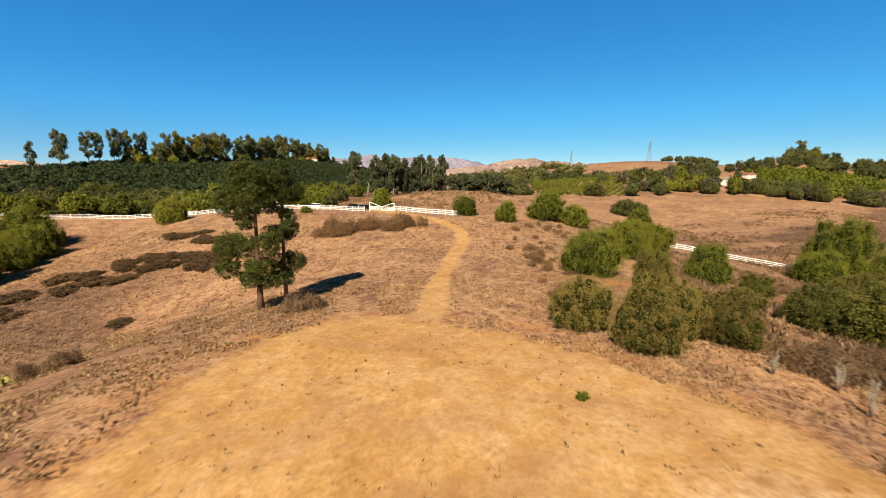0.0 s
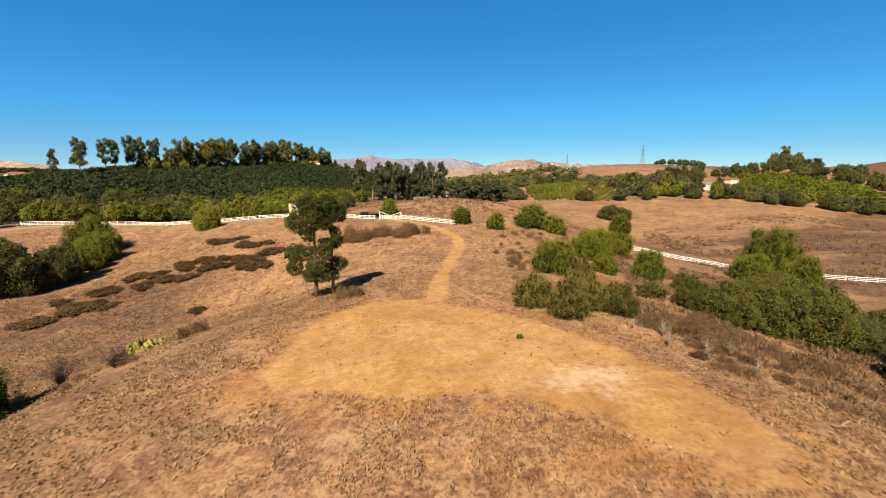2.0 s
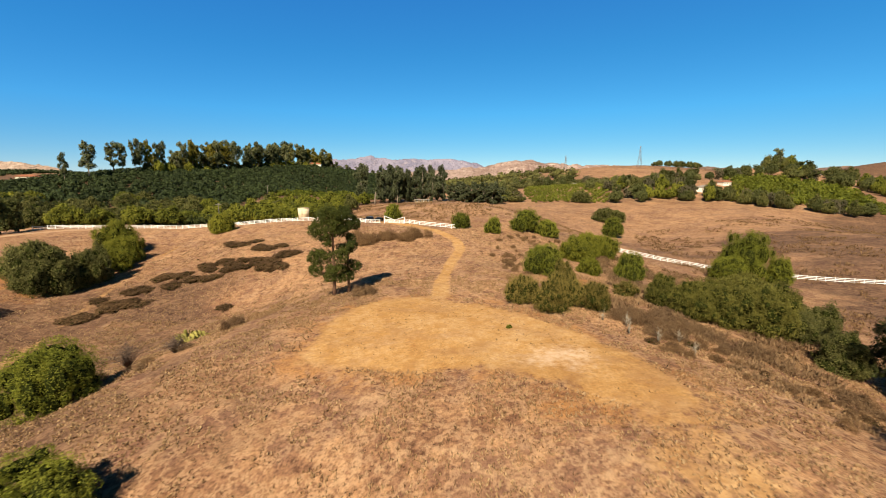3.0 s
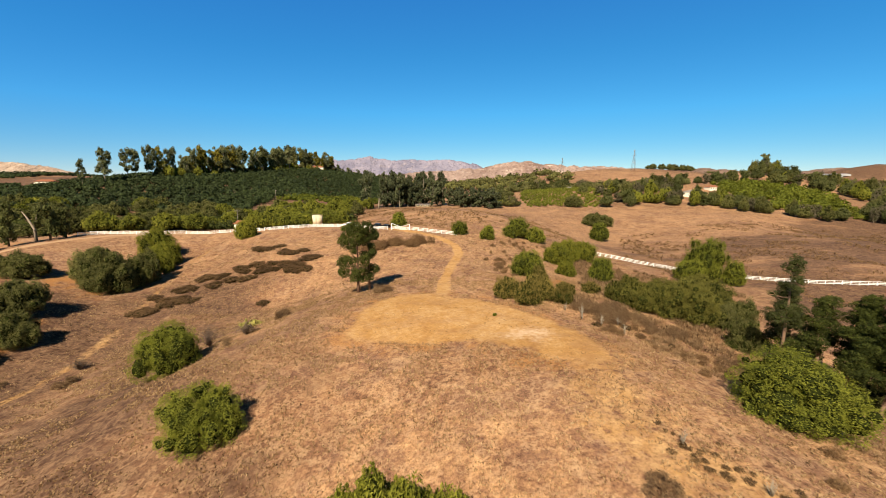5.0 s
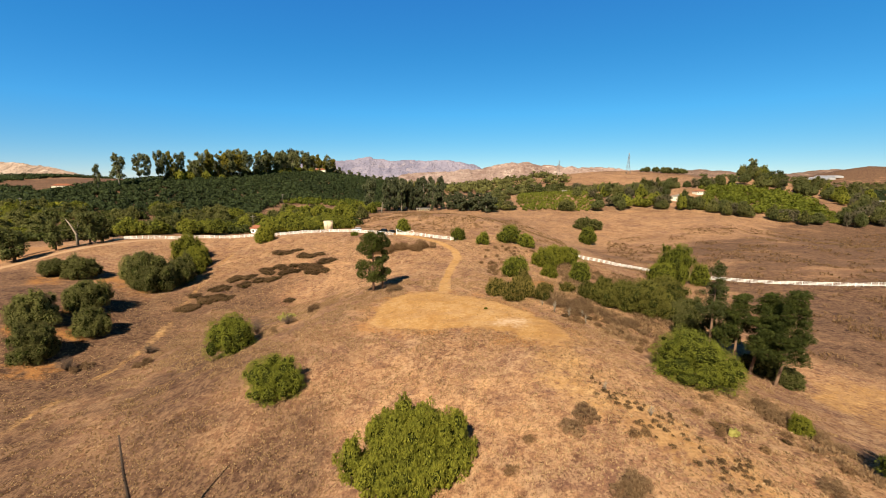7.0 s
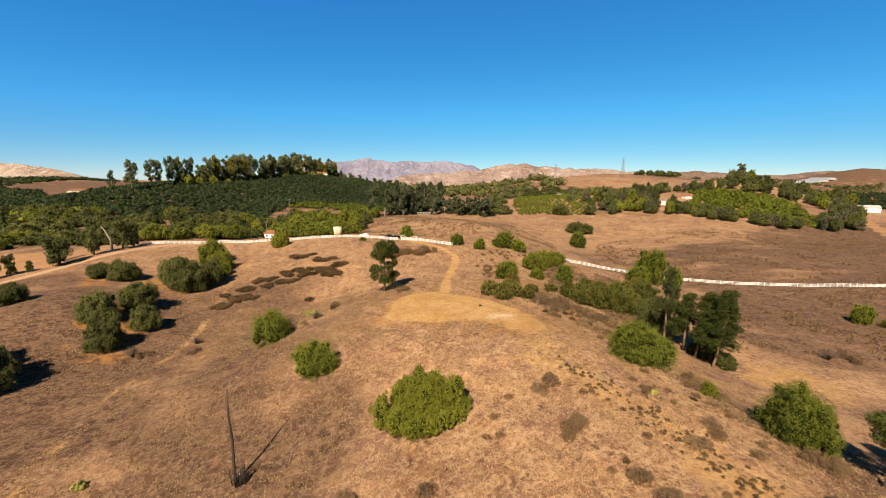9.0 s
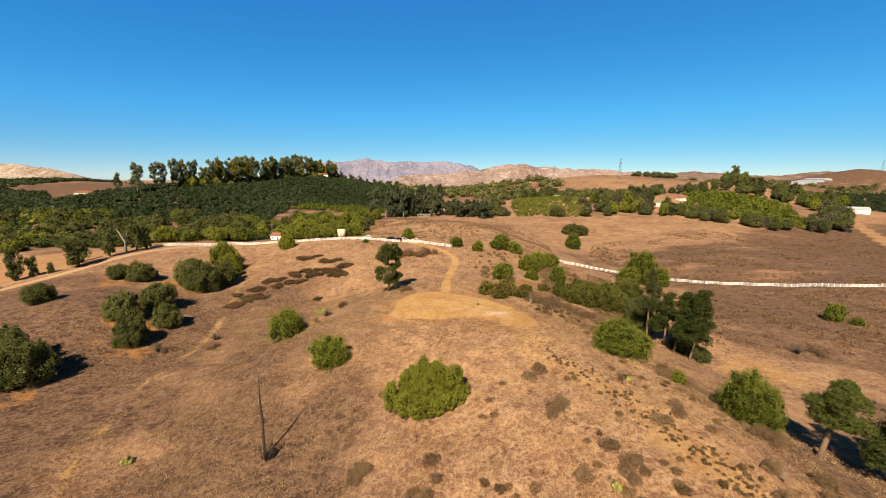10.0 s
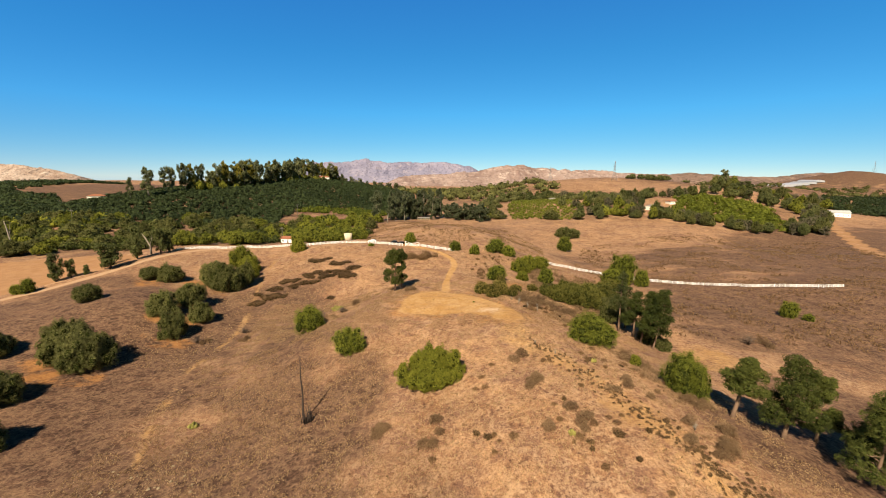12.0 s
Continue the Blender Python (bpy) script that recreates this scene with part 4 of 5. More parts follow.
for x, y, rx, ry, n in ((14, -40, 16, 20, 13), (30, -58, 14, 14, 13), (36, -22, 7, 14, 12), (2, -58, 10, 12, 5), (30, 18, 5, 5, 12), (36, 6, 6, 8, 12)):
    patch_of(dry, x, y, rx, ry, n, (0.7, 2.0), (0.3, 0.8), "small grey-brown dry shrub on the spur")
    patch_of(rust, x, y, rx, ry, n // 3, (0.8, 2.2), (0.3, 0.7), "small dark brown shrub on the spur")
patch_of(sage, 29, 25.5, 5, 3, 16, (2.0, 3.6), (1.2, 1.9), "tall grey-brown sage at the clearing's edge")
rough_green = low_brush_stand("weed_clump", WEED, "small dark brown weed clump on bare ground", "weeds on the spur", (90, 91, 92), leaf=(420, 0.26, 0.2, -0.2, 0.0), w=1.4, h=0.7)
STRIP = [(19.4, -12.5), (23.9, -23.1), (28.8, -33.8), (33.0, -44.2), (36.4, -53.5), (38.9, -60.0), (41.1, -64.8)]
for k in range(290):
    i = scatter.random() ** 0.9 * (len(STRIP) - 1)
    a, b = STRIP[int(i)], STRIP[int(i) + 1]
    f = i - int(i)
    rough_green.put(a[0] + (b[0] - a[0]) * f + scatter.normal() * 1.7, a[1] + (b[1] - a[1]) * f + scatter.normal() * 1.0, 0.35 + 0.6 * scatter.random(), 0.2 + 0.25 * scatter.random(), "", 0.05)
sage.put(15.9, -21.2, 3.8, 1.1, "", 0.1)
sage.put(13.8, -23.3, 3.2, 0.9, "", 0.1)
sumac.put(8.1, 22.5, 0.8, 0.8, "lone green weed on the bare clearing")


def prickly_pear(x, y, w, seed):
    t = thing("prickly_pear", x, y, "pale yellow-green prickly pear cactus clump", "cactus", "cacti")
    rng = np.random.default_rng(seed)
    for k in range(int(6 + w * 16)):
        bm = bmesh.new()
        r = 0.2 + 0.14 * rng.random()
        bmesh.ops.create_uvsphere(bm, u_segments=8, v_segments=6, radius=r)
        a, d = rng.random() * math.tau, w * 0.5 * math.sqrt(rng.random())
        z = 0.2 + rng.random() * (0.3 + 0.4 * w) * (1 - 1.4 * d / w)
        part("pad", bm, CACTUS, t, m=pose(math.cos(a) * d, math.sin(a) * d, z, rng.normal() * 25, rng.normal() * 25, rng.random() * 360) @ Matrix.Diagonal((1, 0.28, 1.3, 1)))
    return t


prickly_pear(-42.0, 35.2, 4.8, 1)
prickly_pear(-60.7, -28.5, 2.0, 2)
prickly_pear(18.4, -51.5, 1.2, 3)
prickly_pear(32.4, -24.7, 1.0, 4)
prickly_pear(47.0, -17.0, 1.6, 5)


def dead_tree(x, y):
    t = thing("dead_tree", x, y, "charred dead tree with one tall bare stem", "tree")
    bm = bmesh.new()
    add_tube(bm, [(-0.9, 0, -0.3), (-1.0, 0.1, 3), (-0.9, 0.1, 7), (-1.15, 0.1, 11), (-1.0, 0, 15.5)], [0.28, 0.23, 0.19, 0.14, 0.07])
    part("stem", bm, DEAD_WOOD, t)
    rng = np.random.default_rng(8)
    for k in range(60):
        bm = bmesh.new()
        a, h = rng.random() * math.tau, 1.0 + 4.5 * rng.random() ** 2
        fx, fy = rng.normal() * 0.5, rng.normal() * 0.35
        add_tube(bm, [(fx, fy, -0.2), (fx + math.cos(a) * 0.25, fy + math.sin(a) * 0.25, h * 0.5), (fx + math.cos(a) * 0.7, fy + math.sin(a) * 0.5, h)], [0.08, 0.06, 0.015], 5)
        part("branch", bm, DEAD_WOOD, t)
    for k in range(60):
        bm = bmesh.new()
        z, a, r = 2.0 + 12.0 * rng.random(), rng.random() * math.tau, 0.25 + 0.5 * rng.random()
        add_tube(bm, [(-1.0, 0.05, z), (-1.0 + math.cos(a) * r, 0.05 + math.sin(a) * r, z + r * 0.5)], [0.035, 0.01], 4)
        part("twig", bm, DEAD_WOOD, t)


dead_tree(-33.8, -30.8)


def stone(x, y, w, seed):
    rng = np.random.default_rng(seed)
    bm = bmesh.new()
    bmesh.ops.create_icosphere(bm, subdivisions=2, radius=w / 2)
    for v in bm.verts:
        v.co *= 0.8 + 0.4 * rng.random()
        v.co.z *= 0.55
    me = bpy.data.meshes.new("stone")
    bm.to_mesh(me)
    bm.free()
    me.materials.append(STONE)
    ob = new("stone", me)
    ob.matrix_world = pose(x, y, gz(x, y) + w * 0.1, 0, 0, rng.random() * 360)
    tagged(ob, "pale broken stone lying on dry ground", "stone", "stones on the track")


for k in range(45):
    stone(-60 + scatter.normal() * 5.5, -44.5 + scatter.normal() * 4.0, 0.25 + 0.55 * scatter.random() ** 2, 300 + k)


def bare_shrub(x, y, w, h, seed, label, mat, stems=110, thick=1.0, twigs=4):
    t = thing("bare_shrub", x, y, label, "shrub", "bare shrubs")
    rng = np.random.default_rng(seed)
    bm = bmesh.new()
    for k in range(stems):
        a, r = rng.random() * math.tau, w * 0.5 * rng.random()
        z = h * (0.5 + 0.5 * rng.random())
        tip = Vector((math.cos(a) * r, math.sin(a) * r, z * (1 - 0.5 * (2 * r / w) ** 2)))
        mid = Vector((tip.x * 0.45 + rng.normal() * 0.1, tip.y * 0.45 + rng.normal() * 0.1, z * 0.5))
        add_tube(bm, [(0, 0, -0.1), mid, tip], [0.035 * thick, 0.022 * thick, 0.008], 3)
        for j in range(twigs):
            f, q = mid.lerp(tip, rng.random()), Vector(rng.normal(size=3)) * 0.13 * h
            add_tube(bm, [f, f + Vector((q.x, q.y, abs(q.z)))], [0.016 * thick, 0.005], 3)
    part("crown", bm, mat, t)


GREY_TWIG = plain_material("grey_twigs", (0.24, 0.165, 0.12), 0.9, 0.3)
PALE_TWIG = plain_material("pale_twigs", (0.5, 0.42, 0.32), 0.9, 0.25)
bare_shrub(-46.0, 26.0, 7.0, 4.2, 1, "leafless grey-brown shrub on the slope", GREY_TWIG)
bare_shrub(-38.0, 24.5, 4.5, 2.6, 2, "leafless grey-brown shrub on the slope", GREY_TWIG)
bare_shrub(-87.0, 20.5, 5.5, 3.6, 3, "leafless grey shrub below the oaks", GREY_TWIG)
bare_shrub(-75.5, 30.5, 5.0, 2.6, 4, "leafless grey-brown shrub on the slope", GREY_TWIG)
bare_shrub(102.0, 16.5, 7.0, 4.0, 5, "leafless grey shrub on the valley floor", GREY_TWIG)
for k, (x, y) in enumerate(((23.5, 21.0), (26.0, 18.5), (28.5, 15.0), (24.5, 24.0), (29.5, 20.0), (41, -50), (22, 26), (20.5, -15.5), (24.0, -21.5))):
    bare_shrub(x, y, 1.2, 2.4 - 0.1 * k, 20 + k, "bleached dead stalks at the clearing's edge", PALE_TWIG, 16, 0.8, 2)


# ---- white fence and gate ----
POST = bmesh.new()
add_box(POST, -0.075, 0.075, -0.075, 0.075, -0.4, 1.56)
bmesh.ops.bevel(POST, geom=POST.edges[:], offset=0.012, segments=1, affect="EDGES")
bmesh.ops.create_cone(POST, segments=4, radius1=0.13, radius2=0.0, depth=0.1, cap_ends=True, matrix=pose(0, 0, 1.61, 0, 0, 45))
POST_MESH = bpy.data.meshes.new("post")
POST.to_mesh(POST_MESH)
POST.free()
POST_MESH.materials.append(VINYL)
RAIL = bmesh.new()
add_box(RAIL, 0, 1, -0.022, 0.022, -0.08, 0.08)
RAIL_MESH = bpy.data.meshes.new("rail")
RAIL.to_mesh(RAIL_MESH)
RAIL.free()
RAIL_MESH.materials.append(VINYL)


def fence(points, label, pitch=2.44, heights=(0.38, 0.88, 1.38)):
    """A run of posts with rails between them along a bent line."""
    spots, carry = [], 0.0
    for (ax, ay), (bx, by) in zip(points[:-1], points[1:]):
        d = math.hypot(bx - ax, by - ay)
        s = carry
        while s < d:
            spots.append((ax + (bx - ax) * s / d, ay + (by - ay) * s / d))
            s += pitch
        carry = s - d
    t = thing("fence", spots[0][0], spots[0][1], label, "fence", "white ranch fence", z=0.0)
    t.location = (spots[0][0], spots[0][1], gz(*spots[0]))
    o = t.location.copy()
    tops = [Vector((x, y, gz(x, y))) - o for x, y in spots]
    for i, p in enumerate(tops):
        child("post", POST_MESH, None, t, m=Matrix.Translation(p))
        if i + 1 < len(tops):
            q = tops[i + 1]
            for h in heights:
                a, b = p + Vector((0, 0, h)), q + Vector((0, 0, h))
                rot = (b - a).to_track_quat("X", "Z").to_matrix().to_4x4()
                child("rail", RAIL_MESH, None, t, m=Matrix.Translation(a) @ rot @ Matrix.Diagonal(((b - a).length, 1, 1, 1)))
    return t


fence([(-159, 130.5), (-134, 138), (-124, 146.5), (-100, 150), (-68, 146), (-49, 143), (-37.6, 139.6), (-23.0, 131.2)], "long white post-and-rail ranch fence along the ridge")
fence([(-14.8, 126.9), (-7.2, 121.4), (2.5, 113.5), (5.5, 112.3)], "white post-and-rail fence beside the dirt road")
fence([(50, 113), (57, 112.5), (70, 114.5), (85, 113.5), (98, 109.5), (113, 104), (138, 94.5), (162, 86.5), (187, 81.5), (200, 81)], "long white post-and-rail fence across the valley floor")


def gate():
    a, b = Vector((-23.0, 131.2, 0)), Vector((-14.8, 126.9, 0))
    mid = (a + b) / 2
    z = gz(mid.x, mid.y)
    t = thing("gate", mid.x, mid.y, "white double ranch gate with raised braces", "gate", turn=math.degrees(math.atan2(b.y - a.y, b.x - a.x)))
    half = (b - a).length / 2
    for s in (-1, 1):
        bm = bmesh.new()
        add_box(bm, s * half - 0.12, s * half + 0.12, -0.12, 0.12, -0.6, 2.5)
        bmesh.ops.bevel(bm, geom=bm.edges[:], offset=0.02, segments=1, affect="EDGES")
        part("gate_post", bm, VINYL, t)
        leaf = new("gate_leaf")
        leaf.parent = t
        x0, x1 = sorted((s * (half - 0.18), s * 0.08))
        for h in (0.2, 0.55, 0.9, 1.25):
            bm = bmesh.new()
            add_box(bm, x0, x1, -0.03, 0.03, h - 0.07, h + 0.07)
            part("bar", bm, VINYL, leaf)
        for x in (x0 + 0.08, (x0 + x1) / 2, x1 - 0.08):
            bm = bmesh.new()
            add_box(bm, x - 0.08, x + 0.08, -0.036, 0.036, 0.08, 1.36)
            part("upright", bm, VINYL, leaf)
        bm = bmesh.new()
        add_tube(bm, [(s * (half - 0.1), 0, 2.55), (s * 0.15, 0, 1.3)], [0.11, 0.11], 4)
        part("brace", bm, VINYL, leaf)


gate()


# ---- tank, shed and cars by the fence ----
def water_tank(x, y):
    t = thing("water_tank", x, y, "tan cylindrical water tank with a low roof", "tank")
    bm = bmesh.new()
    add_tube(bm, [(0, 0, -0.5), (0, 0, 4.7)], [2.1, 2.5], 32)
    part("shell", bm, TANK_PAINT, t)
    for z in (0.9, 2.1, 3.3, 4.6):
        bm = bmesh.new()
        add_tube(bm, [(0, 0, z), (0, 0, z + 0.09)], [2.18 + 0.077 * z, 2.18 + 0.077 * z], 32)
        part("hoop", bm, TANK_PAINT, t)
    bm = bmesh.new()
    add_tube(bm, [(0, 0, 4.69), (0, 0, 4.8), (0, 0, 4.95)], [2.58, 2.58, 0.25], 32)
    part("roof", bm, TANK_PAINT, t)
    bm = bmesh.new()
    for sx in (-0.22, 0.22):
        add_tube(bm, [(sx, -2.62, 0), (sx, -2.62, 4.8)], [0.03, 0.03], 5)
    for k in range(14):
        add_tube(bm, [(-0.22, -2.62, 0.3 + k * 0.32), (0.22, -2.62, 0.3 + k * 0.32)], [0.02, 0.02], 4)
    part("ladder", bm, STEEL, t)


water_tank(-62.5, 156.5)


def house(x, y, turn, w, d, h, rise, wall, roof, label, windows=3, hip=False, name="house"):
    t = thing(name, x, y, label, "house", turn=turn)
    bm = bmesh.new()
    add_box(bm, -w / 2, w / 2, -d / 2, d / 2, -2.0, h)
    body = part("wall", bm, wall, t)
    bm = bmesh.new()
    e = 0.5
    inset = d * 0.45 if hip else 0.0
    lo = [bm.verts.new(p) for p in ((-w / 2 - e, -d / 2 - e, h), (w / 2 + e, -d / 2 - e, h), (w / 2 + e, d / 2 + e, h), (-w / 2 - e, d / 2 + e, h))]
    up = [bm.verts.new((v.co.x, v.co.y, h + 0.2)) for v in lo]
    ra, rb = bm.verts.new((-w / 2 - e + inset, 0, h + rise)), bm.verts.new((w / 2 + e - inset, 0, h + rise))
    for f in ((lo[3], lo[2], lo[1], lo[0]), (lo[0], lo[1], up[1], up[0]), (lo[1], lo[2], up[2], up[1]), (lo[2], lo[3], up[3], up[2]), (lo[3], lo[0], up[0], up[3]), (up[0], up[1], rb, ra), (up[2], up[3], ra, rb), (up[1], up[2], rb), (up[3], up[0], ra)):
        bm.faces.new(f)
    part("roof", bm, roof, t)
    for k in range(windows):
        cx = -w / 2 + w * (k + 0.5) / windows
        door = k == windows // 2 and windows > 1
        bm = bmesh.new()
        add_box(bm, cx - 0.55, cx + 0.55, -d / 2 - 0.03, -d / 2 + 0.05, 0.1 if door else 0.95, 2.1)
        win = part("door" if door else "window", bm, POLE_WOOD if door else GLASS, t)
        bm = bmesh.new()
        for a0, a1, c0, c1 in ((cx - 0.65, cx - 0.55, 0.85, 2.2), (cx + 0.55, cx + 0.65, 0.85, 2.2), (cx - 0.55, cx + 0.55, 2.1, 2.2)):
            add_box(bm, a0, a1, -d / 2 - 0.06, -d / 2 + 0.04, c0, c1)
        part("frame", bm, WHITE_WALL, win)
    return t


house(-110, 183, -8, 10.5, 6.5, 3.0, 1.7, WHITE_WALL, TILE, "white shed with a red tile roof", 3, name="shed")
house(-17, 322, 5, 12, 7, 2.2, 0.5, STONE, GREY_ROOF, "low tan outbuilding behind the knoll", 4, name="outbuilding")
house(258, 383, 35, 18, 10, 3.6, 2.2, STUCCO, GREY_ROOF, "cream house with a grey roof among trees", 4, True)
house(292, 404, 10, 12, 8, 2.8, 1.8, STUCCO, TILE, "cream house with a tiled roof among trees", 4, True)
house(484, 383, -25, 24, 12, 4.0, 3.0, WHITE_WALL, PALE_ROOF, "white ranch house with pale gabled roof", 5)
house(458, 396, -25, 16, 9, 3.6, 2.5, WHITE_WALL, PALE_ROOF, "white ranch house wing with pale roof", 3)
house(-228, 735, 10, 22, 11, 8.5, 3.0, STUCCO, TILE, "cream hilltop house with red tile roof", 4, True)
house(-395, 375, 20, 16, 9, 6.5, 2.0, STUCCO, TILE, "cream house with red tile roof above the orchard", 3, True)
house(185, 560, 0, 12, 8, 3.2, 1.8, STUCCO, GREY_ROOF, "cream farmhouse above the citrus grove", 4, True)


def car(x, y, turn, paint, label, tall=1.75):
    t = thing("car", x, y, label, "car", "cars behind the fence", turn)
    bm = bmesh.new()
    prof = [(-2.35, 0.45), (-2.35, 0.95), (-2.2, 1.05), (-1.0, 1.08), (1.2, 1.05), (2.25, 0.92), (2.4, 0.75), (2.4, 0.45)]
    a = [bm.verts.new((px, -0.92, pz)) for px, pz in prof]
    b = [bm.verts.new((px, 0.92, pz)) for px, pz in prof]
    bm.faces.new(a)
    bm.faces.new(b[::-1])
    for i in range(len(prof)):
        j = (i + 1) % len(prof)
        bm.faces.new((a[j], a[i], b[i], b[j]))
    bmesh.ops.bevel(bm, geom=bm.edges[:], offset=0.05, segments=2, affect="EDGES")
    part("body", bm, paint, t)
    for nm, mat, grow in (("cabin", GLASS, 0.0), ("roof", paint, 0.02)):
        bm = bmesh.new()
        z0, z1 = (1.02, tall - 0.08) if nm == "cabin" else (tall - 0.1, tall)
        fx = (-2.1, -1.75, 0.55, 1.25) if nm == "cabin" else (-1.8, -1.7, 0.5, 0.58)
        lo = [bm.verts.new(p) for p in ((fx[0], -0.84, z0), (fx[3], -0.84, z0), (fx[3], 0.84, z0), (fx[0], 0.84, z0))]
        up = [bm.verts.new(p) for p in ((fx[1], -0.72 - grow, z1), (fx[2], -0.72 - grow, z1), (fx[2], 0.72 + grow, z1), (fx[1], 0.72 + grow, z1))]
        bm.faces.new(lo[::-1])
        bm.faces.new(up)
        for i in range(4):
            j = (i + 1) % 4
            bm.faces.new((lo[i], lo[j], up[j], up[i]))
        part(nm, bm, mat, t)
    for wx in (-1.45, 1.45):
        for wy in (-0.86, 0.86):
            bm = bmesh.new()
            add_tube(bm, [(wx, wy - 0.11, 0.36), (wx, wy + 0.11, 0.36)], [0.36, 0.36], 16)
            wheel = part("wheel", bm, RUBBER, t)
            bm = bmesh.new()
            add_tube(bm, [(wx, wy - 0.12, 0.36), (wx, wy + 0.12, 0.36)], [0.2, 0.2], 10)
            part("rim", bm, STEEL, wheel)
    for lx, mat in ((2.38, WHITE_WALL), (-2.36, TILE)):
        for ly in (-0.68, 0.68):
            bm = bmesh.new()
            add_box(bm, lx - 0.04, lx + 0.04, ly - 0.16, ly + 0.16, 0.68, 0.84)
            part("light", bm, mat, t)


car(-31.0, 142.0, 150, BLACK_PAINT, "black car parked behind the white fence")
car(-26.5, 138.5, 148, BLACK_PAINT, "black low car parked near the gate", 1.5)
car(-45.5, 148.5, 170, WHITE_PAINT, "white car with dark windows behind fence", 1.6)


# ---- poles and pylons ----
def utility_pole(x, y, h, label="wooden utility pole with a crossarm"):
    t = thing("utility_pole", x, y, label, "pole", "utility poles")
    bm = bmesh.new()
    add_tube(bm, [(0, 0, -0.5), (0, 0, h)], [0.2, 0.14], 8)
    part("pole", bm, POLE_WOOD, t)
    bm = bmesh.new()
    add_box(bm, -1.6, 1.6, -0.07, 0.07, h - 0.9, h - 0.7)
    part("crossarm", bm, POLE_WOOD, t)
    for k in (-1.4, -0.5, 0.5, 1.4):
        bm = bmesh.new()
        add_tube(bm, [(k, 0, h - 0.7), (k, 0, h - 0.45)], [0.06, 0.04], 6)
        part("insulator", bm, STEEL, t)


utility_pole(-160, 356, 13)
utility_pole(-117, 188, 11)
utility_pole(-330, 262, 13)


def pale_snag(x, y, h, label="bleached bare trunk of a dead tree", lean=0.6):
    t = thing("snag_tree", x, y, label, "tree", "dead trunks")
    bm = bmesh.new()
    add_tube(bm, [(0, 0, -0.5), (0.1, 0, h * 0.4), (lean * 0.6, 0.1, h * 0.8), (lean, 0, h)], [0.6, 0.48, 0.34, 0.12], 8)
    add_tube(bm, [(0.1, 0, h * 0.5), (0.9, 0.3, h * 0.68), (1.4, 0.3, h * 0.9)], [0.22, 0.14, 0.04], 6)
    part("trunk", bm, PALE_BARK, t)


pale_snag(-51.0, 286.0, 9.5)
pale_snag(-167.0, 120.0, 12, "pale leaning dead trunk beside the road", -4)
pale_snag(-290.0, 165.0, 20, "tall bleached dead tree in the valley", -2)


def pylon(x, y, h, w):
    t = thing("pylon", x, y, "steel lattice power pylon on the skyline", "pylon", "power pylons")
    levels = [0, 0.25, 0.48, 0.68, 0.84, 1.0]
    wide = [1, 0.66, 0.42, 0.27, 0.2, 0.06]
    corner = [[(sx * w / 2 * k, sy * w / 2 * k, h * l) for sx, sy in ((-1, -1), (1, -1), (1, 1), (-1, 1))] for l, k in zip(levels, wide)]
    r = h * 0.004
    for c in range(4):
        bm = bmesh.new()
        add_tube(bm, [lv[c] for lv in corner], [r] * len(levels), 4)
        part("leg", bm, STEEL, t)
    bm = bmesh.new()
    for a, b in zip(corner[:-1], corner[1:]):
        for c in range(4):
            d = (c + 1) % 4
            add_tube(bm, [a[c], b[d]], [r * 0.6] * 2, 4)
            add_tube(bm, [a[d], b[c]], [r * 0.6] * 2, 4)
    part("bracing", bm, STEEL, t)
    for z, arm in ((0.72, 0.55), (0.84, 0.45), (0.95, 0.35)):
        bm = bmesh.new()
        add_tube(bm, [(-w * arm, 0, h * z), (0, 0, h * (z + 0.03)), (w * arm, 0, h * z)], [r * 0.5, r, r * 0.5], 4)
        part("crossarm", bm, STEEL, t)


pylon(386, 800, 42, 9)
pylon(300, 1000, 44, 10)
pylon(1790, 1585, 44, 10)


# ---- greenhouse on the far flat ----
def greenhouses(x, y, n, w, d):
    for k in range(n):
        cx, cy = x + k * w * 1.04, y + k * 6
        t = thing("greenhouse", cx, cy, "long pale plastic greenhouse on the far flat", "greenhouse", "greenhouses")
        bm = bmesh.new()
        pts = [(-w / 2, 0), (-w / 2, 5), (-w / 4, 8), (0, 9), (w / 4, 8), (w / 2, 5), (w / 2, 0)]
        a, b = [bm.verts.new((px, -d / 2, pz)) for px, pz in pts], [bm.verts.new((px, d / 2, pz)) for px, pz in pts]
        bm.faces.new(a)
        bm.faces.new(b[::-1])
        for i in range(len(pts) - 1):
            bm.faces.new((a[i + 1], a[i], b[i], b[i + 1]))
        part("cover", bm, SHEET, t)


greenhouses(1165, 1510, 11, 34, 90)


# ---- far trees ----
def far_stand(name, mat, label, group, seeds, w, h, leaf, bark=BARK, tall=False, low=0.34):
    ex = []
    for s in seeds:
        rng = np.random.default_rng(s)
        if tall:
            lobes = []
            for k in range(24):
                f = low + (0.95 - low) * k / 23
                a, r = rng.random() * math.tau, w * (0.08 + 0.3 * rng.random()) * (1 - 0.6 * abs(f - 0.65))
                sz = w * (0.085 + 0.085 * rng.random())
                lobes.append((math.cos(a) * r, math.sin(a) * r, h * f, sz, sz, sz * 1.25))
            foot = 0.4
        else:
            lobes, foot = clump_lobes(rng, w, h, 7, 0.42), 0.3
        ex.append(plant(name, rng, lobes, leaf, mat, bark, foot, label, "tree", group))
    return Stand(name, ex, label, "tree", group, (w, h))


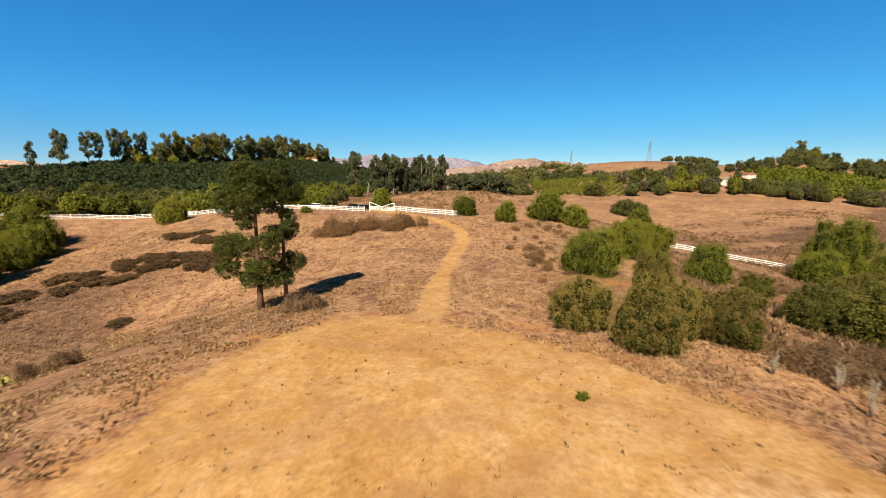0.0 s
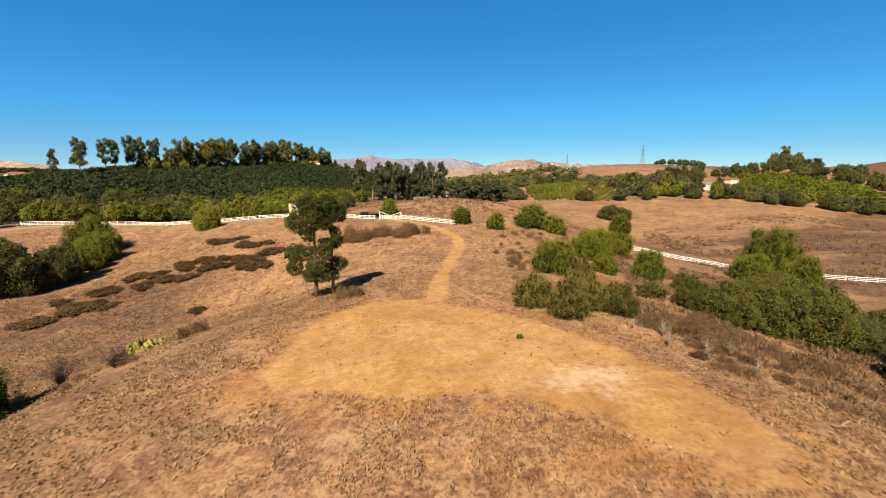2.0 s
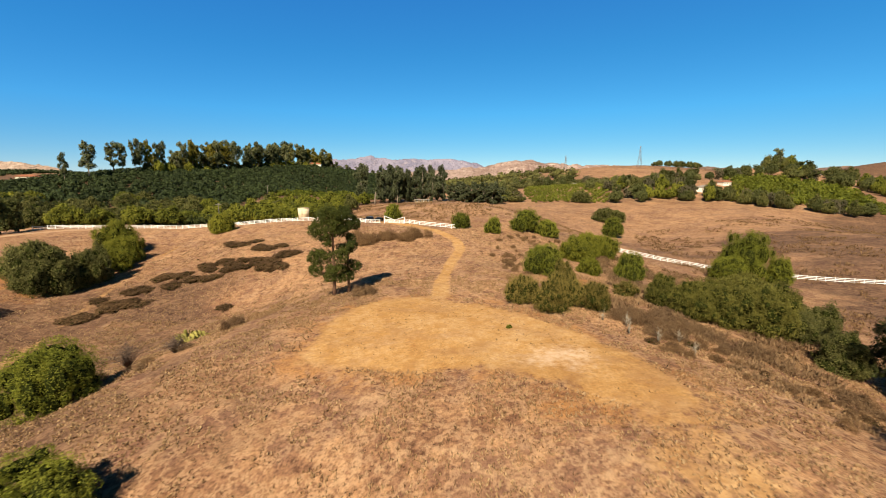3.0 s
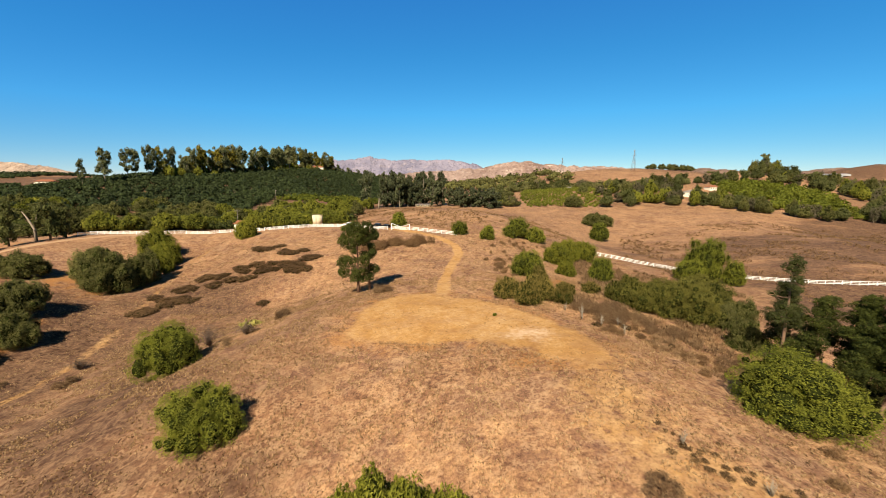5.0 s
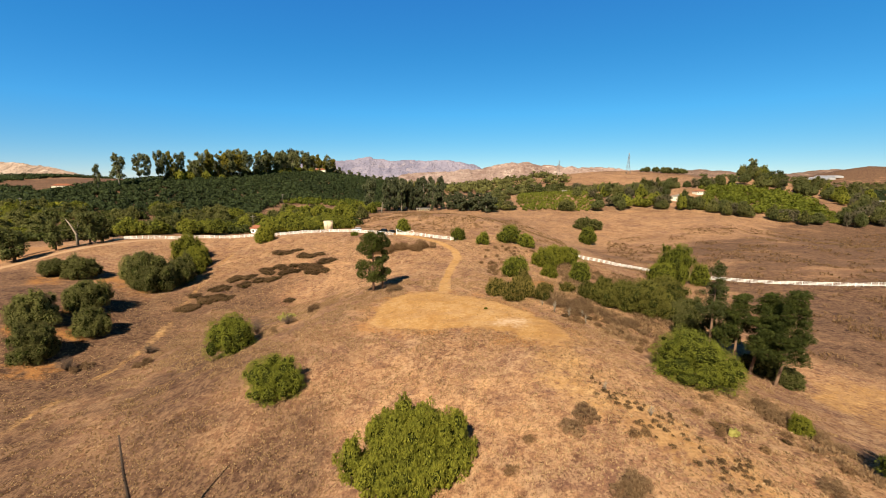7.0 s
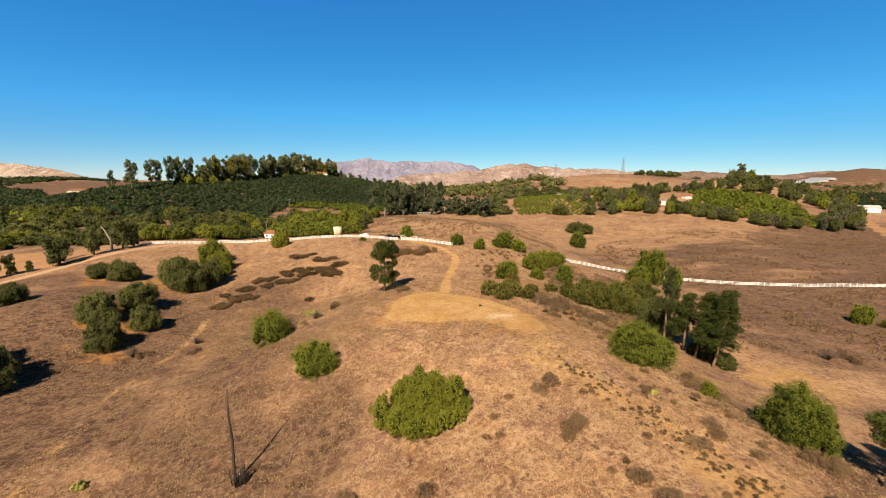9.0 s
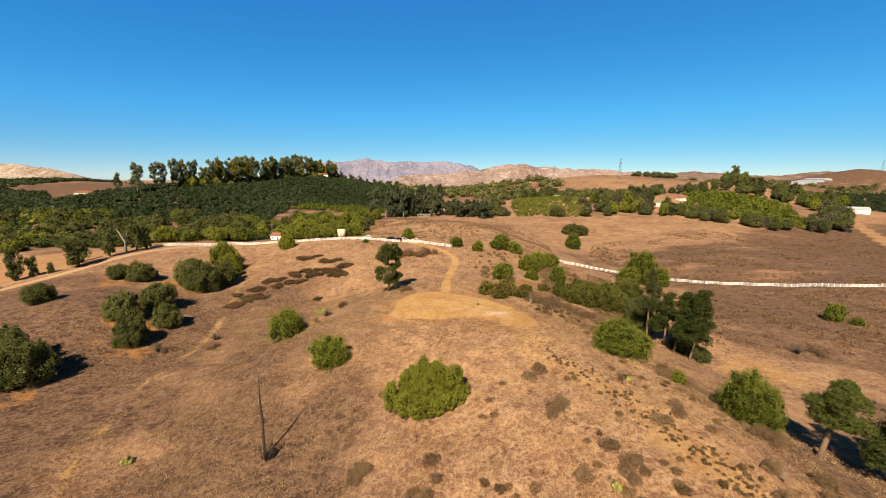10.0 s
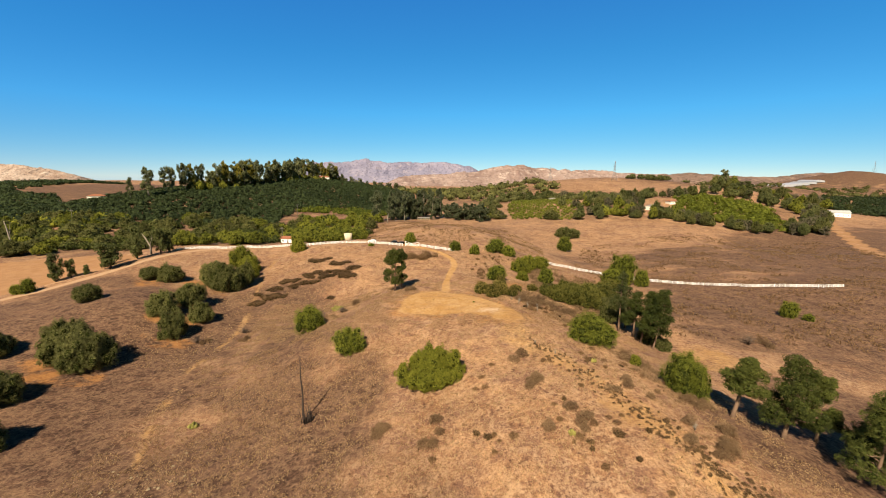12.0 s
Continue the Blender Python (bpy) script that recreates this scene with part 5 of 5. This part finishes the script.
gums = far_stand("gum_tree", GUM, "tall grey-green gum tree with pale trunk", "gum trees", (101, 102, 103, 104), 13.0, 30.0, (6500, 0.75, 0.5, 0.5, 0.5, BALL2), PALE_BARK, True)
yellow_gums = far_stand("yellow_gum_tree", GUM_YELLOW, "tall yellowish gum tree on the hilltop", "gum trees", (105, 106), 13.0, 30.0, (6500, 0.75, 0.5, 0.5, 0.5, BALL2), PALE_BARK, True)
windbreak = far_stand("windbreak_tree", leaf_material("windbreak_leaves", (0.045, 0.056, 0.03), (0.21, 0.225, 0.11), 0.2), "tall dark gum in a dense windbreak", "windbreak gums", (107, 108, 109), 13.0, 26.0, (6500, 0.75, 0.5, 0.5, 0.6, BALL2), PALE_BARK, True, 0.12)
valley = far_stand("valley_tree", leaf_material("valley_leaves", (0.14, 0.152, 0.02), (0.47, 0.46, 0.06)), "light green pepper tree behind the fence", "valley trees", (111, 112, 113), 11.0, 8.5, (4000, 0.7, 0.5, 0.5, 0.74, BALL2))
dark_valley = far_stand("dark_tree", OAK, "dark rounded tree beyond the fence", "valley trees", (114, 115, 116), 11.0, 9.0, (4000, 0.7, 0.5, 0.3, 0.72, BALL2))


def crest(s):
    return -345 + 119 * s, 352 + 462 * s


for s, w, h, st in ((0.0, 9, 24, gums), (0.045, 17, 33, gums), (0.095, 14, 31, gums), (0.115, 12, 30, gums), (0.145, 10, 33, gums), (0.155, 12, 34, gums), (0.175, 12, 33, yellow_gums), (0.2, 11, 30, gums), (0.215, 9, 32, gums), (0.27, 14, 32, gums), (0.285, 9, 20, yellow_gums), (0.30, 13, 36, yellow_gums)):
    x, y = crest(s)
    st.put(x + 5, y, w, h * 1.1)
for k in range(14):
    x, y = crest(0.2 + 0.17 * scatter.random())
    (yellow_gums if k % 3 == 0 else gums).put(x + scatter.normal() * 5, y + scatter.normal() * 6, 9 + 5 * scatter.random(), 17 + 10 * scatter.random())
for k in range(64):
    s = 0.31 + 0.7 * scatter.random()
    if 0.54 < s < 0.56:
        continue
    x, y = crest(s)
    (yellow_gums if scatter.random() < 0.15 else gums).put(x + scatter.normal() * 7, y + scatter.normal() * 12, 14 + 8 * scatter.random(), 28 + 15 * scatter.random())
crest_rng = np.random.default_rng(77)
for k in range(70):
    x, y = crest(0.2 + 0.82 * crest_rng.random())
    (dark_valley if crest_rng.random() < 0.6 else valley).put(x + crest_rng.normal() * 7, y - 6 + crest_rng.normal() * 8, 9 + 6 * crest_rng.random(), 7 + 8 * crest_rng.random(), "dark undergrowth tree below the hilltop gums")
for k in range(46):
    f = scatter.random()
    windbreak.put(-62 + 112 * f + scatter.normal() * 3, 300 + 22 * math.sin(f * 3) + scatter.random() * 40, 9 + 6 * scatter.random(), 17 + 15 * scatter.random() * (1 - 0.6 * (f > 0.62)) - 5 * (f > 0.62))
for k in range(230):
    x = -390 + 330 * scatter.random()
    y = 166 + 150 * scatter.random() + 0.12 * (x + 60)
    if math.hypot(x + 110, y - 176) < 14 or (x > -150 and y < 172) or (x < -170 and y < 142):
        continue
    (dark_valley if scatter.random() < (0.12 if x > -170 else 0.7) else valley).put(x, y, 8 + 6 * scatter.random(), 6 + 4 * scatter.random())
for x, y, w, h in ((-80, 160, 12, 9), (-88, 163, 11, 10), (-73, 158, 9, 6), (-97, 165, 10, 9), (-128, 165, 11, 8), (-140, 160, 12, 9), (-155, 158, 11, 8), (-172, 158, 12, 9), (-54, 163, 5, 5)):
    valley.put(x, y, w, h)
roadside = far_stand("roadside_tree", SPUR_GUM, "slender dark gum tree beside the field road", "roadside trees", (117, 118, 119), 10.0, 14.0, (5000, 0.6, 0.5, 0.4, 0.5, BALL2), BARK, True, 0.16)
for x, y, w, h in ((-186, 80, 8, 13), (-182, 84, 6, 9), (-171, 95, 12, 13), (-167, 109, 9, 17), (-162, 121, 10, 14), (-178, 88, 4, 5), (-160, 126, 8, 12), (-176, 103, 5, 9)):
    roadside.put(x, y, w, h)
for x, y, w, h in ((-189, 64, 5, 4.5), (-185, 65, 6.5, 6)):
    sumac.put(x, y, w, h, "low green bush beside the field road")
# trees round the houses and groves to the right
knoll_trees = far_stand("spreading_tree", leaf_material("grove_leaves", (0.07, 0.082, 0.026), (0.26, 0.265, 0.085), 0.25), "grey-green spreading tree near the houses", "trees near the houses", (121, 122, 123), 12.0, 11.0, (4000, 0.8, 0.5, 0.3, 0.68, BALL2))


def belt(points, n, spread, w, h, kinds, label=""):
    """Trees strewn along a bent line."""
    for k in range(n):
        i = scatter.random() * (len(points) - 1)
        (ax, ay), (bx, by) = points[int(i)], points[int(i) + 1]
        f = i - int(i)
        kinds[int(scatter.random() * len(kinds))].put(ax + (bx - ax) * f + scatter.normal() * spread, ay + (by - ay) * f + scatter.normal() * spread, w[0] + (w[1] - w[0]) * scatter.random(), h[0] + (h[1] - h[0]) * scatter.random(), label)


brown_trees = far_stand("dry_tree", leaf_material("grey_brown_leaves", (0.1, 0.085, 0.05), (0.3, 0.255, 0.15), 0.2), "grey-brown half-bare tree near the houses", "trees near the houses", (124, 125), 10.0, 11.0, (3600, 0.6, 0.4, 0.3, 0.45, BALL2), PALE_BARK, True, 0.2)
mixed_kinds = [roadside, knoll_trees, brown_trees, knoll_trees, valley, dark_valley]
belt([(160, 350), (200, 362), (235, 352), (258, 340)], 30, 8, (9, 14), (9, 16), mixed_kinds)
belt([(190, 400), (240, 430), (300, 455)], 34, 14, (9, 14), (9, 15), mixed_kinds)
belt([(262, 345), (268, 318), (285, 300), (305, 288)], 22, 5, (7, 12), (8, 13), [dark_valley, knoll_trees, brown_trees, brown_trees])
belt([(305, 288), (345, 266), (375, 280), (400, 318), (430, 350)], 34, 6, (7, 12), (8, 14), [dark_valley, brown_trees, knoll_trees])
belt([(330, 455), (380, 470), (430, 450), (450, 400), (445, 360)], 40, 9, (10, 15), (10, 16), mixed_kinds)
belt([(420, 520), (450, 500), (500, 470), (560, 450)], 34, 11, (11, 17), (10, 18), mixed_kinds)
belt([(30, 335), (60, 345), (62, 400), (66, 470)], 22, 7, (9, 13), (6, 10), mixed_kinds)
belt([(100, 570), (180, 590), (260, 560)], 30, 14, (11, 16), (10, 16), mixed_kinds)
belt([(425, 828), (480, 835), (540, 850)], 26, 8, (9, 14), (8, 12), [dark_valley, knoll_trees])
belt([(-226, 814), (-160, 860), (-90, 880)], 30, 16, (11, 16), (14, 22), [windbreak, gums])
gums.put(440, 528, 14, 27)
gums.put(449, 535, 12, 23)
roadside.put(352, 440, 10, 15)


# ---- orchards and far woods ----
def grove(name, mat, label, poly, pitch, size, seed, jitter=0.25, sprays=46, turn=0.0, skip=0.05):
    """Rows of orchard trees over a piece of land."""
    rng = np.random.default_rng(seed)
    P = np.array(poly)
    lo, hi = P.min(0), P.max(0)
    c, reach = (lo + hi) / 2, np.linalg.norm(hi - lo) / 2
    a = radians(turn)
    u = np.arange(-reach, reach, pitch)
    U, W = np.meshgrid(u, u)
    U, W = U.ravel(), W.ravel()
    x = c[0] + U * math.cos(a) - W * math.sin(a) + rng.normal(size=len(U)) * pitch * jitter
    y = c[1] + U * math.sin(a) + W * math.cos(a) + rng.normal(size=len(U)) * pitch * jitter
    ok = (inside(x, y, poly) > 0) & (rng.random(len(x)) > skip)
    x, y = x[ok], y[ok]
    z = ground_z(x, y)
    kinds = []
    for k in range(5):
        L = clump_lobes(rng, size[0], size[1], 3)
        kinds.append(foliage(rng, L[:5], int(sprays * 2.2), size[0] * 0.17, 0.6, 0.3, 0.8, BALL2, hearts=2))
    VV, QQ, n = [], [], 0
    for i in range(len(x)):
        V, Q, k = kinds[i % 5]
        s, b = 0.75 + 0.5 * rng.random(), rng.random() * math.tau
        R = np.array([[math.cos(b), -math.sin(b), 0], [math.sin(b), math.cos(b), 0], [0, 0, 1]])
        VV.append((V * s) @ R.T + (x[i], y[i], z[i] - 0.2))
        QQ.append(Q + n)
        n += len(V)
    me = quad_mesh(name, np.concatenate(VV), np.concatenate(QQ))
    me.materials.append(mat)
    return tagged(new(name, me), label, "orchard", kind="stuff")


grove("avocado_orchard", AVOCADO, "dark green avocado orchard covering the hill", [(-430, 262), (-340, 250), (-256, 268), (-165, 296), (-172, 395), (-120, 432), (-72, 402), (-45, 430), (-40, 560), (-60, 760), (-200, 860), (-330, 800), (-400, 640), (-420, 500), (-470, 420)], 7.6, (9.5, 6.0), 1, 0.28)
grove("valley_thicket", leaf_material("thicket_leaves", (0.05, 0.062, 0.015), (0.21, 0.225, 0.048)), "olive green thicket behind the white fence", [(-430, 175), (-262, 150), (-170, 152), (-130, 172), (-72, 176), (-58, 225), (-105, 300), (-250, 266), (-430, 246)], 8.5, (8.5, 5.2), 12, 0.35, 60, 10, 0.3)
grove("far_orchard", AVOCADO, "dark green orchard on the far hillside", [(-1150, 420), (-700, 300), (-450, 235), (-440, 300), (-490, 430), (-600, 560), (-760, 640), (-800, 1000), (-1250, 1000)], 12.0, (14, 7), 2, 0.3, 30)
grove("citrus_grove", CITRUS, "rows of citrus trees on a knoll", [(78, 335), (150, 345), (190, 430), (185, 560), (120, 560), (90, 430)], 7.6, (4.8, 4.0), 3, 0.05, 50, 12)
grove("young_orchard", VIVID, "vivid green orchard on the slope", [(272, 352), (300, 318), (360, 318), (400, 385), (380, 440), (320, 450)], 8.2, (10.0, 7.5), 4, 0.3, 90, 20, 0.1)
grove("lower_orchard", CITRUS, "green orchard rows below the trees", [(300, 300), (340, 275), (385, 300), (370, 330), (310, 320)], 6.0, (5.5, 4.0), 5, 0.1, 50, 20)
grove("valley_orchard", VIVID, "light green orchard strip in the valley", [(-168, 378), (-120, 378), (-72, 330), (-58, 380), (-100, 426), (-166, 416)], 6.5, (7.5, 4.5), 6, 0.15, 40)
grove("side_orchard", PEPPER, "light green orchard below the dark one", [(-440, 230), (-340, 240), (-300, 290), (-380, 300), (-450, 280)], 7.5, (8, 5), 7, 0.2, 40)
grove("east_orchard", AVOCADO, "dark orchard beyond the white house", [(520, 420), (700, 330), (1000, 420), (1000, 760), (760, 720), (560, 560)], 11.0, (11, 6), 8, 0.2, 30)
grove("mid_woods", leaf_material("mid_wood_leaves", (0.06, 0.066, 0.02), (0.22, 0.21, 0.07), 0.2), "scattered grey-green woods behind the citrus rows", [(50, 450), (85, 620), (165, 690), (290, 650), (360, 600), (310, 470), (240, 395), (200, 435), (192, 565), (115, 575), (85, 450)], 14.0, (12, 9.5), 21, 0.4, 60, 15, 0.25)
grove("far_woods", OAK, "distant scattered dark woods", [(-60, 700), (60, 620), (250, 760), (250, 960), (700, 1150), (900, 1500), (500, 1600), (-300, 1500), (-150, 900)], 24.0, (24, 13), 9, 0.5, 30, 0, 0.35)


# ---- brush and weeds too many to count ----
def strewn(name, mat, label, poly, n, size, sprays, seed, gate_noise=0.0, clear=True, slim=0.1):
    """Small clumps of twigs and leaves strewn over a piece of land."""
    rng = np.random.default_rng(seed)
    P = np.array(poly, float)
    lo, hi = P.min(0), P.max(0)
    x, y = lo[0] + (hi[0] - lo[0]) * rng.random(n), lo[1] + (hi[1] - lo[1]) * rng.random(n)
    ok = (inside(x, y, poly) > 0) & (value_noise(x / 11, y / 11, seed) + 0.6 * value_noise(x / 4, y / 4, seed + 1) > gate_noise)
    if clear:
        ok &= (inside(x, y, PAD) < -0.5) & (to_line(x, y, ROAD) > 2.2)
    x, y = x[ok], y[ok]
    z, m = ground_z(x, y), len(x)
    s = size * (0.5 + rng.random(m))
    VV = []
    for k in range(sprays):
        a, e = rng.random(m) * math.tau, 0.25 + rng.random(m) * 1.1
        d = np.stack([np.cos(a) * np.cos(e), np.sin(a) * np.cos(e), np.sin(e)], 1)
        q = np.stack([-np.sin(a), np.cos(a), np.zeros(m)], 1) * (s * slim)[:, None]
        o = np.stack([x + rng.normal(size=m) * s * 0.3, y + rng.normal(size=m) * s * 0.3, z - 0.05], 1)
        L = (s * (0.6 + 0.5 * rng.random(m)))[:, None]
        VV.append(np.stack([o, o + d * L * 0.6 + q, o + d * L, o + d * L * 0.6 - q], 1))
    V = np.concatenate(VV).reshape(-1, 3)
    me = quad_mesh(name, V, np.arange(len(V)).reshape(-1, 4))
    me.materials.append(mat)
    return tagged(new(name, me), label, "brush", kind="stuff")


strewn("gully_brush", SAGE, "low grey-brown brush filling the gully", [(24, 30), (48, 14), (60, 30), (80, 60), (110, 95), (90, 118), (50, 118), (36, 100), (40, 70)], 7500, 0.95, 20, 41, -0.1, slim=0.07)
strewn("edge_brush", SAGE, "belt of grey-brown brush along the slope's edge", [(22, 27), (30, 14), (40, -8), (44, -40), (36, -70), (48, -72), (54, -40), (52, -10), (50, 12), (34, 28)], 3400, 0.7, 22, 42, 0.08, slim=0.05)
strewn("knoll_brush", DRY, "dry brush on the knoll beyond the gate", [(-45, 150), (-10, 136), (14, 118), (60, 130), (75, 190), (60, 260), (0, 300), (-60, 270), (-60, 180)], 9000, 0.8, 12, 43, -0.02)
strewn("valley_brush", DRY, "dry brush on the valley floor", [(80, 20), (130, -10), (230, 0), (330, 130), (330, 240), (220, 260), (120, 230), (80, 130)], 20000, 1.0, 8, 44, 0.03)
strewn("slope_weeds", RUST, "dead brown weeds on the near slopes", [(-75, -90), (45, -90), (45, 30), (20, 40), (-20, 40), (-60, 60), (-110, 60), (-120, -20)], 22000, 0.27, 6, 45, -0.02)
strewn("ridge_weeds", RUST, "dead brown weeds along the ridge", [(-110, 40), (-20, 45), (24, 50), (30, 110), (-10, 118), (-60, 138), (-150, 125)], 12000, 0.32, 6, 46, 0.0)


strewn("clearing_weeds", RUST, "small dead weeds dotting the bare clearing", [(-16, 15), (-16, 30), (-3, 39), (10, 28), (20, 10), (20, 0), (10, 5)], 1000, 0.19, 6, 47, -0.3, False)
strewn("spur_weeds", WEED, "small dark weeds dotting the sandy spur", [(16, 4), (24, 2), (38, -40), (44, -75), (24, -75), (18, -30)], 2600, 0.3, 8, 48, 0.1)
grove("east_woods", OAK, "distant scattered dark trees on brown hills", [(520, 680), (1500, 850), (1900, 1400), (700, 1350)], 42.0, (22, 10), 10, 0.5, 30, 0, 0.45)


# ---- dry grass ----
def dry_grass(n, lo, hi, seed, size):
    rng = np.random.default_rng(seed)
    x, y = lo[0] + (hi[0] - lo[0]) * rng.random(n), lo[1] + (hi[1] - lo[1]) * rng.random(n)
    keep = (inside(x, y, PAD) < 0.5) & (to_line(x, y, ROAD) > 1.8) & (value_noise(x / 2.6, y / 2.6, 31) + 0.6 * value_noise(x / 9, y / 9, 32) > -0.12)
    x, y = x[keep], y[keep]
    z = ground_z(x, y)
    VV = []
    for k in range(3):
        a = rng.random(len(x)) * math.tau
        h, w = size * (0.5 + rng.random(len(x))), size * (0.5 + 0.7 * rng.random(len(x)))
        ox, oy = rng.normal(size=len(x)) * size * 0.4, rng.normal(size=len(x)) * size * 0.4
        lx, ly = rng.normal(size=len(x)) * 0.6 * size, rng.normal(size=len(x)) * 0.6 * size
        cx, cy, dx, dy = x + ox, y + oy, np.cos(a) * w / 2, np.sin(a) * w / 2
        VV.append(np.stack([np.stack([cx - dx * 0.6, cy - dy * 0.6, z - 0.06], 1), np.stack([cx + dx * 0.6, cy + dy * 0.6, z - 0.06], 1), np.stack([cx + dx + lx, cy + dy + ly, z + h * 0.8], 1), np.stack([cx - dx * 0.3 + lx, cy - dy * 0.3 + ly, z + h], 1)], 1))
    V = np.concatenate(VV).reshape(-1, 3)
    me = quad_mesh("dry_grass", V, np.arange(len(V)).reshape(-1, 4))
    me.materials.append(STRAW)
    tagged(new("dry_grass", me), "tufts of dry straw-coloured grass", "grass", kind="stuff")


dry_grass(95000, (-75, -85), (60, 60), 1, 0.17)
dry_grass(30000, (-110, 0), (70, 125), 2, 0.2)
